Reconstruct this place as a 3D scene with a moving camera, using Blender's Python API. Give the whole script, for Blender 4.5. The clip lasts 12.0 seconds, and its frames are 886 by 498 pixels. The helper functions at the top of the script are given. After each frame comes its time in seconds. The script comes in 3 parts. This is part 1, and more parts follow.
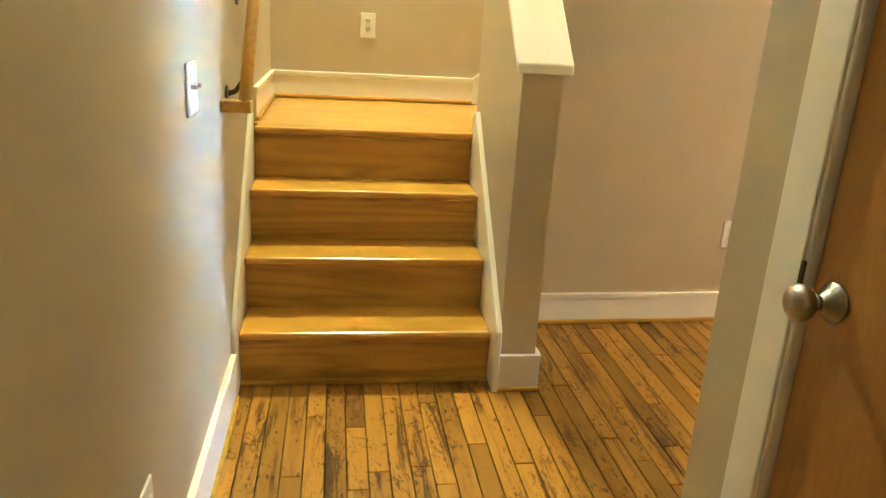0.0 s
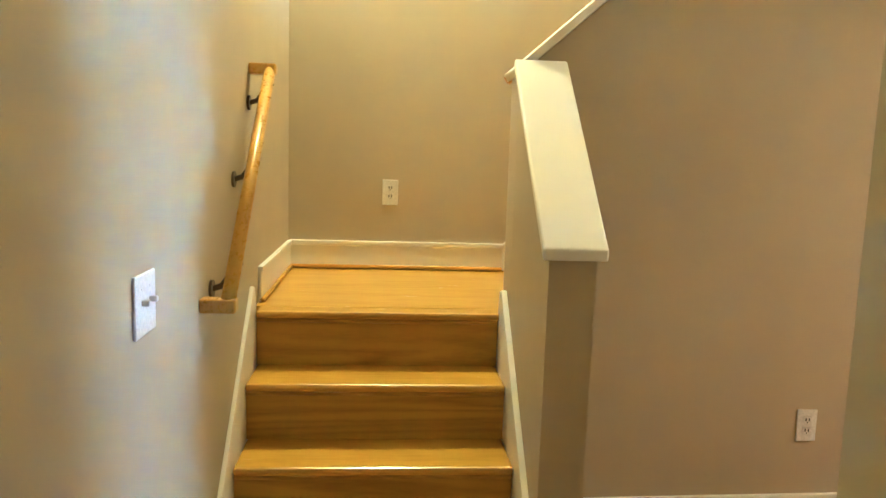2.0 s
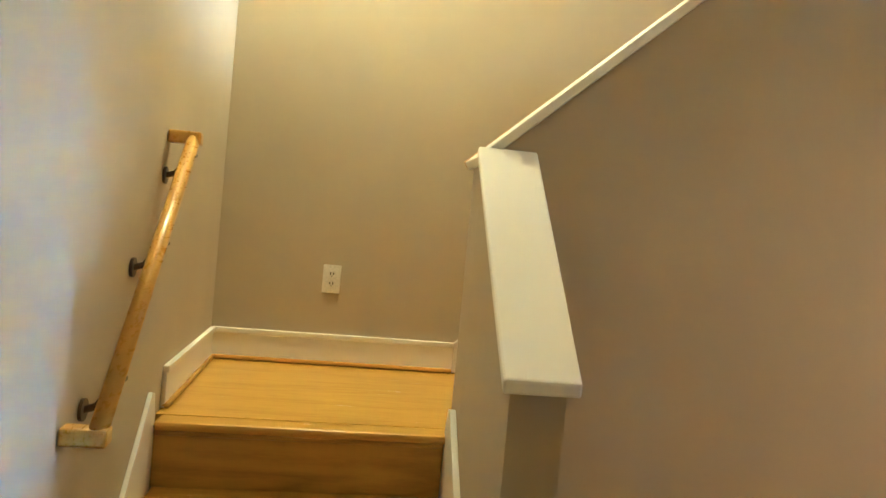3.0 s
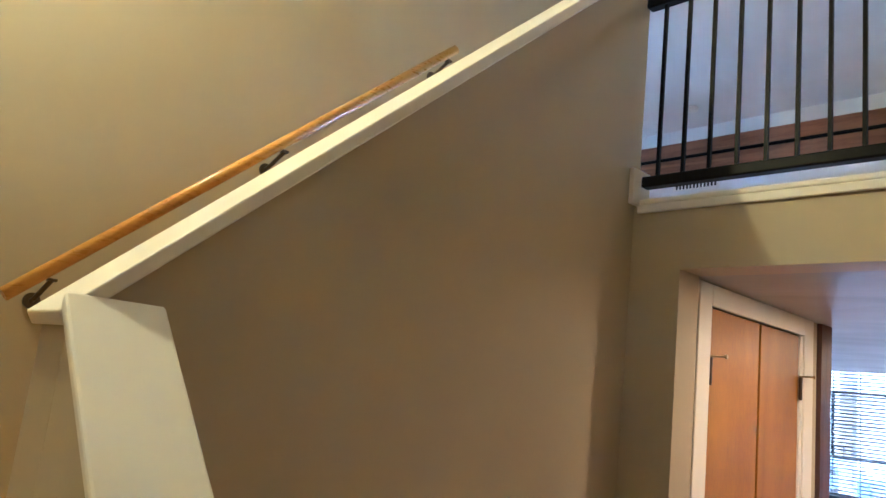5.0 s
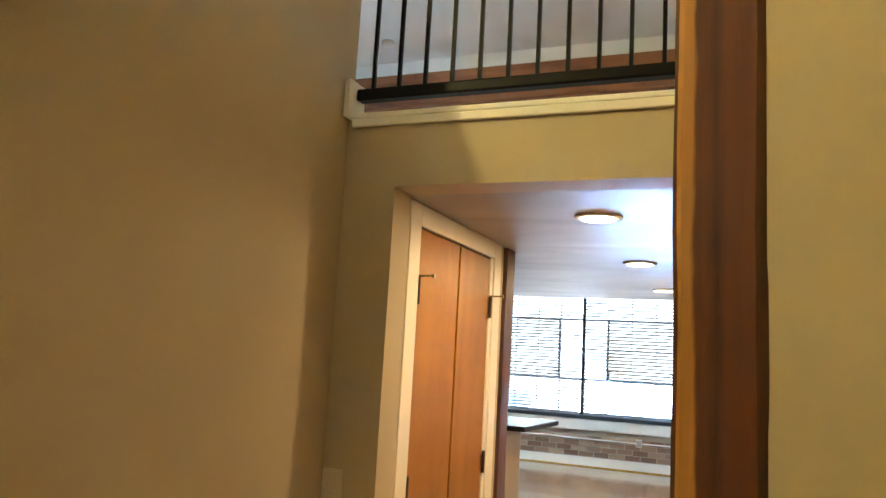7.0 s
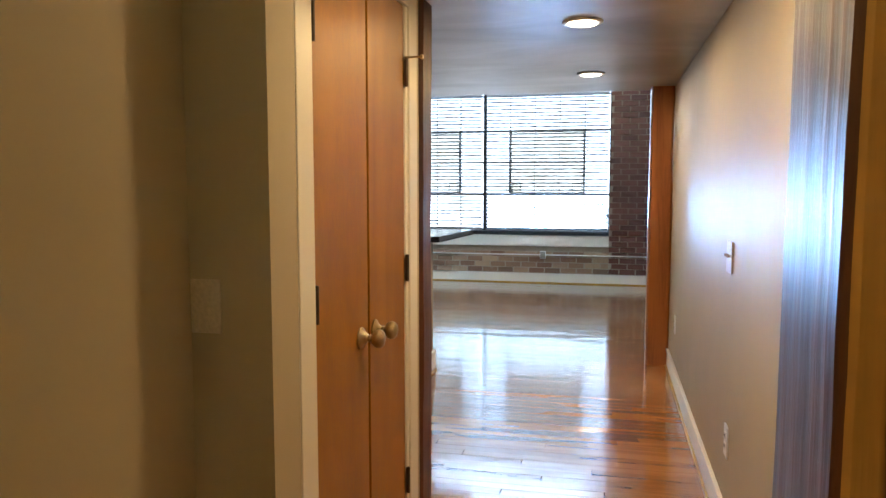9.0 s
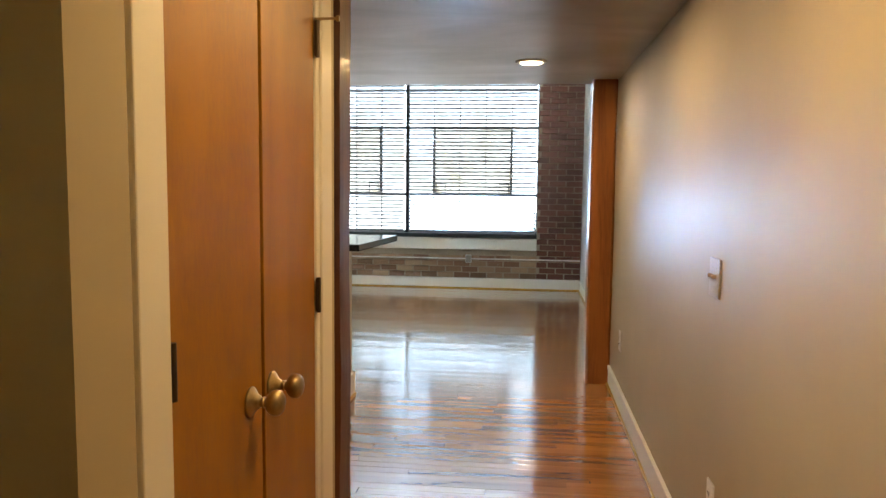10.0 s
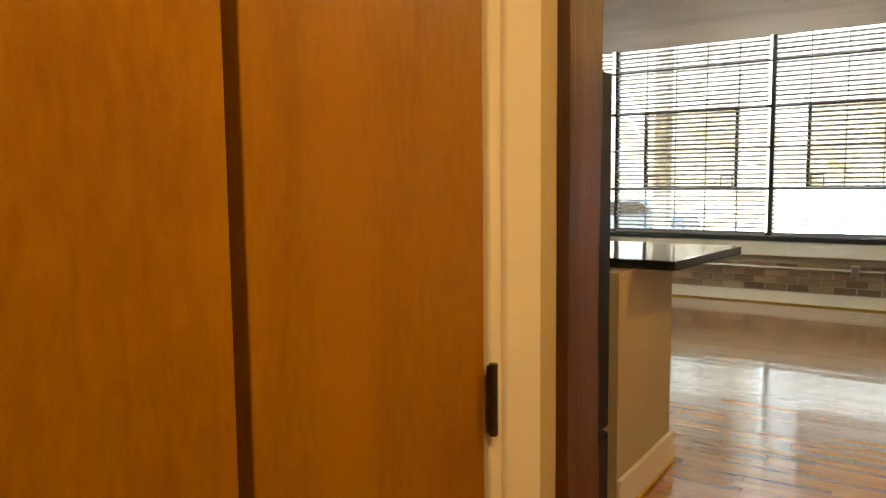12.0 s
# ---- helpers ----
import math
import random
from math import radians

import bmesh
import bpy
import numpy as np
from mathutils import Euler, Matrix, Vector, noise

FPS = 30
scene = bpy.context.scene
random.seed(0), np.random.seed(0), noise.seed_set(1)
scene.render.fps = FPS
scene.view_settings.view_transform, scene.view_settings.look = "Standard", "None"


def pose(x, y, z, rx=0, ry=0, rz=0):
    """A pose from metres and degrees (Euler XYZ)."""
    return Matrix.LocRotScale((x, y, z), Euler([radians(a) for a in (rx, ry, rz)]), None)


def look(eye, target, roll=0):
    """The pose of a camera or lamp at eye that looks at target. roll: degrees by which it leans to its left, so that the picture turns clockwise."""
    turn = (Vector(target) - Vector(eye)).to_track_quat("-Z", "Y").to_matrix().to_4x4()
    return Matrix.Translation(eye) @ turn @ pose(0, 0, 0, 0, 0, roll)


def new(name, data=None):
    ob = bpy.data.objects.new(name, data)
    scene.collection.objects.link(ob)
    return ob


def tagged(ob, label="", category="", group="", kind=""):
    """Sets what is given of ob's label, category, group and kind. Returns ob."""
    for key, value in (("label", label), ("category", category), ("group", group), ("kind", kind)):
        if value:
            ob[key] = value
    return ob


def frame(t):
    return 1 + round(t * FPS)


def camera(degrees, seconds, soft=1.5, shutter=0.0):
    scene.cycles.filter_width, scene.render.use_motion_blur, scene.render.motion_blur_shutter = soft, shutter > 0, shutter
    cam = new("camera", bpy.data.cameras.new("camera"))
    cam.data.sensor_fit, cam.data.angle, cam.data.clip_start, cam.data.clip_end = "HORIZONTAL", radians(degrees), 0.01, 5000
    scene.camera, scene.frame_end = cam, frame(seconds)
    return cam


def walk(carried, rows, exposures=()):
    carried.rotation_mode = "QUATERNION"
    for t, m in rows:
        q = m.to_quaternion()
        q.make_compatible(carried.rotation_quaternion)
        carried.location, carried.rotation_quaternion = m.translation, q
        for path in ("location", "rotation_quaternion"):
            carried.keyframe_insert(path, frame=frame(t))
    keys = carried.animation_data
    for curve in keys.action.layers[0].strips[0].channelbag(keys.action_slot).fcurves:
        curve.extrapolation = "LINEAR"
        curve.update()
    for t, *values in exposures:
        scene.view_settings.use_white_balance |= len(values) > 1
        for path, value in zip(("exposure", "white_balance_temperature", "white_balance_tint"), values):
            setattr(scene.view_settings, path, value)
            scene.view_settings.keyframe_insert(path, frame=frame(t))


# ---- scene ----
cam = camera(62.5, 12.0, soft=1.5, shutter=0.0)
PATH = [
    (0, (0.31, -2.254, 1.233), (0.603, -0.374, 0.617), 3.3),
    (0.5, (0.308, -2.263, 1.224), (0.614, -0.368, 0.659), 4.3),
    (1, (0.328, -2.229, 1.237), (0.569, -0.309, 0.732), 4.0),
    (1.5, (0.375, -2.11, 1.29), (0.569, -0.162, 0.883), 3.0),
    (2, (0.432, -1.909, 1.335), (0.597, 0.068, 1.079), 1.8),
    (2.5, (0.478, -1.74, 1.363), (0.634, 0.247, 1.194), 4.3),
    (2.7, (0.477, -1.672, 1.38), (0.674, 0.314, 1.258), 4.7),
    (4.3, (0.475, -1.022, 1.513), (1.4, 0.739, 1.717), 7.6),
    (4.5, (0.477, -0.947, 1.528), (1.531, 0.734, 1.776), 7.3),
    (5, (0.464, -0.812, 1.565), (1.811, 0.621, 1.93), 6.3),
    (5.5, (0.446, -0.712, 1.592), (2.025, 0.412, 2.084), 5.5),
    (6, (0.479, -0.687, 1.605), (2.19, 0.191, 2.154), 4.2),
    (6.5, (0.502, -0.677, 1.581), (2.289, 0.091, 2.043), 3.5),
    (7, (0.582, -0.635, 1.514), (2.422, 0.102, 1.786), 3.2),
    (7.2, (0.621, -0.622, 1.483), (2.473, 0.107, 1.674), 3.0),
    (8.8, (1.198, -0.358, 1.334), (3.123, 0.16, 1.176), -0.1),
    (9, (1.276, -0.302, 1.325), (3.219, 0.138, 1.15), -0.0),
    (9.5, (1.572, -0.22, 1.315), (3.544, 0.055, 1.123), 0.7),
    (10, (1.846, -0.163, 1.336), (3.826, 0.059, 1.158), 0.6),
    (10.5, (2.166, -0.095, 1.333), (4.143, 0.157, 1.166), -0.0),
    (11, (2.453, -0.129, 1.327), (4.385, 0.35, 1.134), -0.2),
    (11.5, (2.728, -0.14, 1.312), (4.561, 0.628, 1.094), 0.1),
    (12, (2.964, -0.075, 1.316), (4.614, 1.038, 1.129), -0.6),
]
EXPOSURES = ((0, 4.25, 4600, 7), (1.2, 4.15, 4600, 8), (2.7, 3.45, 4600, 10), (4.5, 3.0, 4050, 28), (5.0, 2.72, 4450, 18), (5.5, 2.72, 5150, 11), (7.2, 2.9, 5600, 9), (8.8, 2.4, 5500, 8), (10.0, 2.1, 6300, 8), (11.3, 2.0, 7400, 10), (12, 2.0, 8800, 11))
walk(cam, [(t, look(eye, target, roll)) for t, eye, target, roll in PATH], exposures=EXPOSURES)

# ---- world and light ----
world = bpy.data.worlds.new("sky_world")
scene.world = world
world.use_nodes = True
_wn = world.node_tree.nodes
_sky = _wn.new("ShaderNodeTexSky")
_sky.sky_type = 'NISHITA'
_sky.sun_disc = False
_sky.sun_elevation, _sky.sun_rotation = radians(53), radians(325)
_wn["Background"].inputs["Strength"].default_value = 0.12
world.node_tree.links.new(_sky.outputs[0], _wn["Background"].inputs["Color"])

SUN_WAY = (0.35, -0.5, -0.8)
WARM, HALLWARM = (1.0, 0.76, 0.275), (1.0, 0.63, 0.25)
LANDING_W, HALL_W, BACKDROP, WINDOW_W, LOFT_W = 20.0, 2.3, 1.65, 1.2, 1.3


def lamp(name, kind, loc, power, colour, size=0.1, aim=None):
    data = bpy.data.lights.new(name, kind)
    data.energy, data.color = power, colour
    if kind == 'AREA':
        data.shape, data.size = 'DISK', size
    else:
        data.shadow_soft_size = size
    ob = new(name, data)
    ob.matrix_world = look(loc, aim) if aim else Matrix.Translation(loc)
    return ob


# Added lamp panel behind the lower panes, a narrow blue beam boosting window daylight.
_sl = bpy.data.lights.new("window_skylight", 'AREA')
_sl.shape, _sl.size, _sl.size_y, _sl.energy, _sl.color, _sl.spread = 'RECTANGLE', 1.60, 0.45, WINDOW_W, (0.40, 0.62, 1.0), radians(14)
new("window_skylight", _sl).matrix_world = look((11.42, 0.53, 0.96), (0, -0.5, 1.25))
# Added fill panel behind the upper panes, aimed up to brighten the loft ceiling.
_su = bpy.data.lights.new("upper_window_fill_lamp", 'AREA')
_su.shape, _su.size, _su.size_y, _su.energy, _su.color, _su.spread = 'RECTANGLE', 4.2, 1.2, 62.0, (0.66, 0.88, 1.0), radians(80)
new("upper_window_fill_lamp", _su).matrix_world = look((11.42, 2.0, 3.35), (5, 1.9, 4.7))

sun = bpy.data.lights.new("sun", 'SUN')
sun.energy, sun.angle, sun.color = 4.5, radians(0.5), (1.0, 0.95, 0.88)
new("sun", sun).matrix_world = look((0, 0, 30), SUN_WAY[:2] + (30 + SUN_WAY[2],))

# ---- materials ----
def nodes_of(name):
    m = bpy.data.materials.new(name)
    m.use_nodes = True
    nt = m.node_tree
    return m, nt, nt.nodes["Principled BSDF"]


def mapped(nt, scale, space="Object"):
    tc, mp = nt.nodes.new("ShaderNodeTexCoord"), nt.nodes.new("ShaderNodeMapping")
    mp.inputs["Scale"].default_value = scale
    if space == "World":
        geo = nt.nodes.new("ShaderNodeNewGeometry")
        nt.links.new(geo.outputs["Position"], mp.inputs["Vector"])
    else:
        nt.links.new(tc.outputs[space], mp.inputs["Vector"])
    return mp.outputs[0]


def noise_at(nt, vec, scale, detail=4.0, distortion=0.0, rough=0.5):
    n = nt.nodes.new("ShaderNodeTexNoise")
    n.inputs["Scale"].default_value, n.inputs["Detail"].default_value = scale, detail
    n.inputs["Distortion"].default_value, n.inputs["Roughness"].default_value = distortion, rough
    nt.links.new(vec, n.inputs["Vector"])
    return n.outputs["Fac"]


def ramp(nt, fac, stops):
    r = nt.nodes.new("ShaderNodeValToRGB")
    while len(r.color_ramp.elements) < len(stops):
        r.color_ramp.elements.new(0.5)
    for e, (p, c) in zip(r.color_ramp.elements, stops):
        e.position, e.color = p, (*c, 1)
    nt.links.new(fac, r.inputs[0])
    return r.outputs[0]


def mix(nt, fac, a, b, mode='MIX'):
    m = nt.nodes.new("ShaderNodeMix")
    m.data_type, m.blend_type = 'RGBA', mode
    for sock, v in ((m.inputs[0], fac), (m.inputs[6], a), (m.inputs[7], b)):
        if isinstance(v, bpy.types.NodeSocket):
            nt.links.new(v, sock)
        elif isinstance(v, tuple):
            sock.default_value = (*v, 1)
        else:
            sock.default_value = v
    return m.outputs[2]


def math_node(nt, op, a, b=0.5):
    m = nt.nodes.new("ShaderNodeMath")
    m.operation = op
    for sock, v in ((m.inputs[0], a), (m.inputs[1], b)):
        if isinstance(v, bpy.types.NodeSocket):
            nt.links.new(v, sock)
        else:
            sock.default_value = v
    return m.outputs[0]


def bump(nt, bsdf, height, strength, distance=0.002):
    b = nt.nodes.new("ShaderNodeBump")
    b.inputs["Strength"].default_value, b.inputs["Distance"].default_value = strength, distance
    nt.links.new(height, b.inputs["Height"])
    nt.links.new(b.outputs[0], bsdf.inputs["Normal"])


def paint(name, colour, rough=0.5, vary=0.06, relief=0.12, spec=0.18):
    m, nt, b = nodes_of(name)
    v = mapped(nt, (1, 1, 1), "World")
    big, fine = noise_at(nt, v, 1.3, 3), noise_at(nt, v, 260, 3)
    lo = tuple(c * (1 - vary) for c in colour)
    hi = tuple(min(1, c * (1 + vary)) for c in colour)
    nt.links.new(ramp(nt, big, [(0.3, lo), (0.7, hi)]), b.inputs["Base Color"])
    r = nt.nodes.new("ShaderNodeMapRange")
    r.inputs["To Min"].default_value, r.inputs["To Max"].default_value = rough - 0.06, rough + 0.06
    nt.links.new(noise_at(nt, v, 6, 3), r.inputs[0])
    nt.links.new(r.outputs[0], b.inputs["Roughness"])
    b.inputs["Specular IOR Level"].default_value = spec
    bump(nt, b, fine, relief, 0.0006)
    return m


def wood(name, light, dark, axis, rough=0.3, rings=9.0, per_piece=0.0, coat=0.0, stretch=0.09, streak=0.5, island=False, space="Object", wear=None, figure=0.5, spec=0.5, blotchy=0.35, relief=0.10):
    """Timber with grain along one axis: growth bands, fine pores and, on planks, a tone of its own for each piece."""
    m, nt, b = nodes_of(name)
    sc = [1.0, 1.0, 1.0]
    sc['xyz'.index(axis)] = stretch
    v = mapped(nt, tuple(sc), space)
    info = nt.nodes.new("ShaderNodeObjectInfo")
    if per_piece:
        off = nt.nodes.new("ShaderNodeVectorMath")
        off.operation = 'MULTIPLY_ADD'
        comb = nt.nodes.new("ShaderNodeCombineXYZ")
        rnd = nt.nodes.new("ShaderNodeNewGeometry").outputs["Random Per Island"] if island else info.outputs["Random"]
        for i in range(3):
            nt.links.new(rnd, comb.inputs[i])
        nt.links.new(comb.outputs[0], off.inputs[0])
        off.inputs[1].default_value = (37, 53, 29)
        nt.links.new(v, off.inputs[2])
        v = off.outputs[0]
    warp = noise_at(nt, v, 3.0, 3, 0.6)
    bands = math_node(nt, 'FRACT', math_node(nt, 'MULTIPLY', warp, rings))
    band = math_node(nt, 'ABSOLUTE', math_node(nt, 'SUBTRACT', bands, 0.5))
    fine = noise_at(nt, v, 90, 5, 0.2, 0.65)
    tone = mix(nt, figure, fine, band)
    col = ramp(nt, tone, [(0.12, dark), (0.30 + 0.25 * streak, light), (0.85, tuple(min(1, c * 1.08) for c in light))])
    if per_piece:
        hsv = nt.nodes.new("ShaderNodeHueSaturation")
        r = nt.nodes.new("ShaderNodeMapRange")
        r.inputs["To Min"].default_value, r.inputs["To Max"].default_value = 1 - per_piece, 1 + per_piece * 0.7
        nt.links.new(rnd, r.inputs[0])
        nt.links.new(r.outputs[0], hsv.inputs["Value"])
        nt.links.new(col, hsv.inputs["Color"])
        col = hsv.outputs[0]
    blotch = noise_at(nt, mapped(nt, (1, 1, 1), "World"), 2.3 if blotchy < 0.5 else 5.5, 5, 0.6)
    col = mix(nt, math_node(nt, 'MULTIPLY', blotch, blotchy), col, mix(nt, 1.0, col, (0.72, 0.66, 0.6), 'MULTIPLY'))
    if wear:
        w = mapped(nt, (1, 0.42, 1), "World")
        stain = noise_at(nt, v, 15.0, 8, 1.2, 0.75)
        mask = ramp(nt, stain, [(wear, (0, 0, 0)), (wear + 0.05, (1, 1, 1))])
        scuffs = ramp(nt, noise_at(nt, w, 46, 6, 1.5, 0.72), [(0.555, (0, 0, 0)), (0.60, (1, 1, 1))])
        patch = ramp(nt, noise_at(nt, w, 5.0, 4, 0.5), [(0.42, (0.12, 0.12, 0.12)), (0.56, (1, 1, 1))])
        col = mix(nt, math_node(nt, 'MULTIPLY', mask, math_node(nt, 'MULTIPLY', patch, 0.85)), col, (0.045, 0.019, 0.005))
        vor = nt.nodes.new("ShaderNodeTexVoronoi")
        vor.inputs["Scale"].default_value = 22
        nt.links.new(w, vor.inputs["Vector"])
        dots = ramp(nt, vor.outputs["Distance"], [(0.075, (1, 1, 1)), (0.12, (0, 0, 0))])
        col = mix(nt, math_node(nt, 'MULTIPLY', dots, 0.8), col, (0.028, 0.012, 0.004))
        col = mix(nt, math_node(nt, 'MULTIPLY', scuffs, math_node(nt, 'MULTIPLY', patch, 0.8)), col, (0.030, 0.014, 0.005))
    nt.links.new(col, b.inputs["Base Color"])
    r2 = nt.nodes.new("ShaderNodeMapRange")
    r2.inputs["To Min"].default_value, r2.inputs["To Max"].default_value = rough * 0.75, rough * 1.3
    nt.links.new(fine, r2.inputs[0])
    nt.links.new(r2.outputs[0], b.inputs["Roughness"])
    b.inputs["Specular IOR Level"].default_value = spec
    b.inputs["Coat Weight"].default_value, b.inputs["Coat Roughness"].default_value = coat, 0.12
    if relief > 0.3:
        tone = mix(nt, 0.55, tone, noise_at(nt, v, 14, 5, 0.4, 0.65))
    bump(nt, b, tone, relief, 0.0012 if relief < 0.3 else 0.008)
    return m


def plain(name, colour, rough=0.4, metal=0.0, relief=0.05, spots=120, spec=0.5):
    m, nt, b = nodes_of(name)
    v = mapped(nt, (1, 1, 1), "World")
    n = noise_at(nt, v, spots, 4)
    nt.links.new(ramp(nt, n, [(0.25, tuple(c * 0.82 for c in colour)), (0.75, tuple(min(1, c * 1.1) for c in colour))]), b.inputs["Base Color"])
    b.inputs["Roughness"].default_value, b.inputs["Metallic"].default_value = rough, metal
    b.inputs["Specular IOR Level"].default_value = spec
    bump(nt, b, n, relief, 0.0005)
    return m


WALL = paint("beige_wall_paint", (0.465, 0.394, 0.264), 0.55)
WHITEWALL = paint("off_white_wall_paint", (0.66, 0.62, 0.55), 0.5)
TRIM = paint("cream_trim_paint", (0.78, 0.74, 0.66), 0.32, 0.03, 0.06)
CEIL = paint("white_ceiling_paint", (0.74, 0.75, 0.76), 0.6)
STEP = wood("honey_pine_tread", (0.61, 0.350, 0.016), (0.47, 0.250, 0.010), 'x', 0.24, 7, 0.05, 0.22, figure=0.35, relief=0.04)
RISER = wood("amber_pine_riser", (0.52, 0.310, 0.012), (0.33, 0.180, 0.007), 'x', 0.3, 15, 0.06, 0.08, 0.13, figure=0.62, spec=0.3)
RAILWOOD = wood("honey_oak_rail", (0.60, 0.34, 0.026), (0.40, 0.19, 0.012), 'y', 0.28, 6, 0, 0.2)
RAILWOOD_UP = wood("honey_oak_upper_rail", (0.56, 0.29, 0.024), (0.38, 0.17, 0.012), 'x', 0.28, 6, 0, 0.2)
OLDFLOOR = wood("worn_maple_board", (0.35, 0.180, 0.008), (0.16, 0.066, 0.004), 'y', 0.38, 7, 0.42, 0.0, wear=0.530, spec=0.18, figure=0.3)
NEWFLOOR = wood("polished_strip_board", (0.46, 0.205, 0.062), (0.26, 0.095, 0.026), 'y', 0.12, 7, 0.20, 1.0, spec=0.9)
NEWFLOOR_ISLAND = wood("polished_strip_board_far", (0.46, 0.205, 0.062), (0.26, 0.095, 0.026), 'y', 0.12, 7, 0.20, 1.0, spec=0.9, island=True)
DOORWOOD = wood("amber_birch_veneer", (0.380, 0.170, 0.012), (0.250, 0.098, 0.007), 'z', 0.42, 3, 0.05, 0.0, 0.25, 0.6, figure=0.45, blotchy=0.95, spec=0.3)
ENTRYDOOR = wood("pale_birch_veneer", (0.44, 0.228, 0.031), (0.33, 0.155, 0.018), 'z', 0.42, 3, 0.05, 0.0, 0.25, 0.6, figure=0.4, blotchy=0.7, spec=0.3)
POSTWOOD = wood("dark_stained_timber", (0.105, 0.030, 0.008), (0.030, 0.008, 0.003), 'z', 0.42, 8, 0.03, 0.05, 0.07, 0.55, figure=0.6, spec=0.5, relief=0.55)
def worn_post():
    """The dark post, with a paler stripped band down one edge."""
    m = wood("dark_stained_timber_worn", (0.105, 0.030, 0.008), (0.030, 0.008, 0.003), 'z', 0.42, 8, 0.03, 0.05, 0.07, 0.55, figure=0.6, spec=0.5, relief=0.55)
    nt = m.node_tree
    b = nt.nodes["Principled BSDF"]
    old = b.inputs["Base Color"].links[0].from_socket
    sep = nt.nodes.new("ShaderNodeSeparateXYZ")
    nt.links.new(mapped(nt, (1, 1, 1), "Object"), sep.inputs[0])
    wob = noise_at(nt, mapped(nt, (6, 6, 1.2), "Object"), 2.0, 4)
    edge = math_node(nt, 'ADD', sep.outputs[1], math_node(nt, 'MULTIPLY', wob, 0.05))
    front = math_node(nt, 'LESS_THAN', sep.outputs[0], -0.128)
    mask = math_node(nt, 'MULTIPLY', front, ramp(nt, edge, [(0.070, (0, 0, 0)), (0.077, (1, 1, 1))]))
    nt.links.new(mix(nt, mask, old, mix(nt, 0.62, mix(nt, 1.0, old, (4.2, 6.0, 4.6), 'MULTIPLY'), (0.36, 0.185, 0.030))), b.inputs["Base Color"])
    return m


WORNPOST = worn_post()
REDPOST = wood("reddish_stained_timber", (0.36, 0.13, 0.032), (0.17, 0.05, 0.014), 'z', 0.32, 8, 0.03, 0.2, 0.07, 0.55, figure=0.5)
BEAMWOOD = wood("rough_brown_beam", (0.30, 0.13, 0.055), (0.12, 0.045, 0.02), 'y', 0.6, 7)
BLACK = plain("black_painted_steel", (0.003, 0.003, 0.0035), 0.42, 0.0, spec=0.10)
DARKFRAME = plain("dark_window_steel", (0.035, 0.045, 0.05), 0.45, 0.2)
BRONZE = plain("bronze_bracket_metal", (0.10, 0.075, 0.055), 0.4, 0.9)
NICKEL = plain("satin_nickel", (0.42, 0.40, 0.37), 0.28, 1.0, 0.02)
BRASS = plain("aged_brass", (0.45, 0.34, 0.18), 0.32, 1.0, 0.03)
PLATE = plain("white_plastic_plate", (0.80, 0.78, 0.74), 0.35, 0, 0.01)
SLOT = plain("dark_socket_slot", (0.02, 0.02, 0.02), 0.6)
STEEL = plain("black_appliance_enamel", (0.012, 0.012, 0.013), 0.5, 0.0, 0.02, spec=0.12)
BLINDM = plain("pale_grey_blind_slat", (0.42, 0.42, 0.42), 0.5, 0, 0.02)
CABINET = wood("maple_cabinet", (0.42, 0.2, 0.07), (0.25, 0.1, 0.03), 'z', 0.35)


def granite_material():
    m, nt, b = nodes_of("black_granite")
    v = mapped(nt, (1, 1, 1), "World")
    c = ramp(nt, noise_at(nt, v, 210, 6, 0, 0.8), [(0.45, (0.010, 0.010, 0.012)), (0.62, (0.035, 0.033, 0.032)), (0.74, (0.16, 0.15, 0.14))])
    nt.links.new(c, b.inputs["Base Color"])
    b.inputs["Roughness"].default_value = 0.06
    return m


def brick_material(name, lo, hi):
    m, nt, b = nodes_of(name)
    v = mapped(nt, (1, 1, 1), "World")
    info = nt.nodes.new("ShaderNodeObjectInfo")
    base = ramp(nt, info.outputs["Random"], [(0.0, lo), (0.45, tuple((p + q) / 2 for p, q in zip(lo, hi))), (0.8, hi), (1.0, tuple(q * 0.6 for q in lo))])
    spot = noise_at(nt, v, 45, 5, 0.3, 0.7)
    col = mix(nt, math_node(nt, 'MULTIPLY', spot, 0.6), base, mix(nt, 1.0, base, (0.45, 0.42, 0.4), 'MULTIPLY'))
    lime = ramp(nt, noise_at(nt, v, 11, 5, 0.5, 0.7), [(0.64, (0, 0, 0)), (0.72, (1, 1, 1))])
    col = mix(nt, math_node(nt, 'MULTIPLY', lime, 0.35), col, (0.42, 0.38, 0.32))
    nt.links.new(col, b.inputs["Base Color"])
    b.inputs["Roughness"].default_value = 0.85
    bump(nt, b, spot, 0.6, 0.004)
    return m


def ceiling_board_material():
    m, nt, b = nodes_of("sealed_grey_ceiling")
    v = mapped(nt, (1, 0.45, 1), "World")
    n = noise_at(nt, v, 2.2, 4, 0.8)
    nt.links.new(ramp(nt, n, [(0.3, (0.25, 0.23, 0.20)), (0.5, (0.35, 0.33, 0.30)), (0.72, (0.48, 0.46, 0.43))]), b.inputs["Base Color"])
    b.inputs["Roughness"].default_value = 0.34
    b.inputs["Specular IOR Level"].default_value = 0.4
    bump(nt, b, noise_at(nt, v, 5.5, 4, 0.5), 0.30, 0.006)
    return m


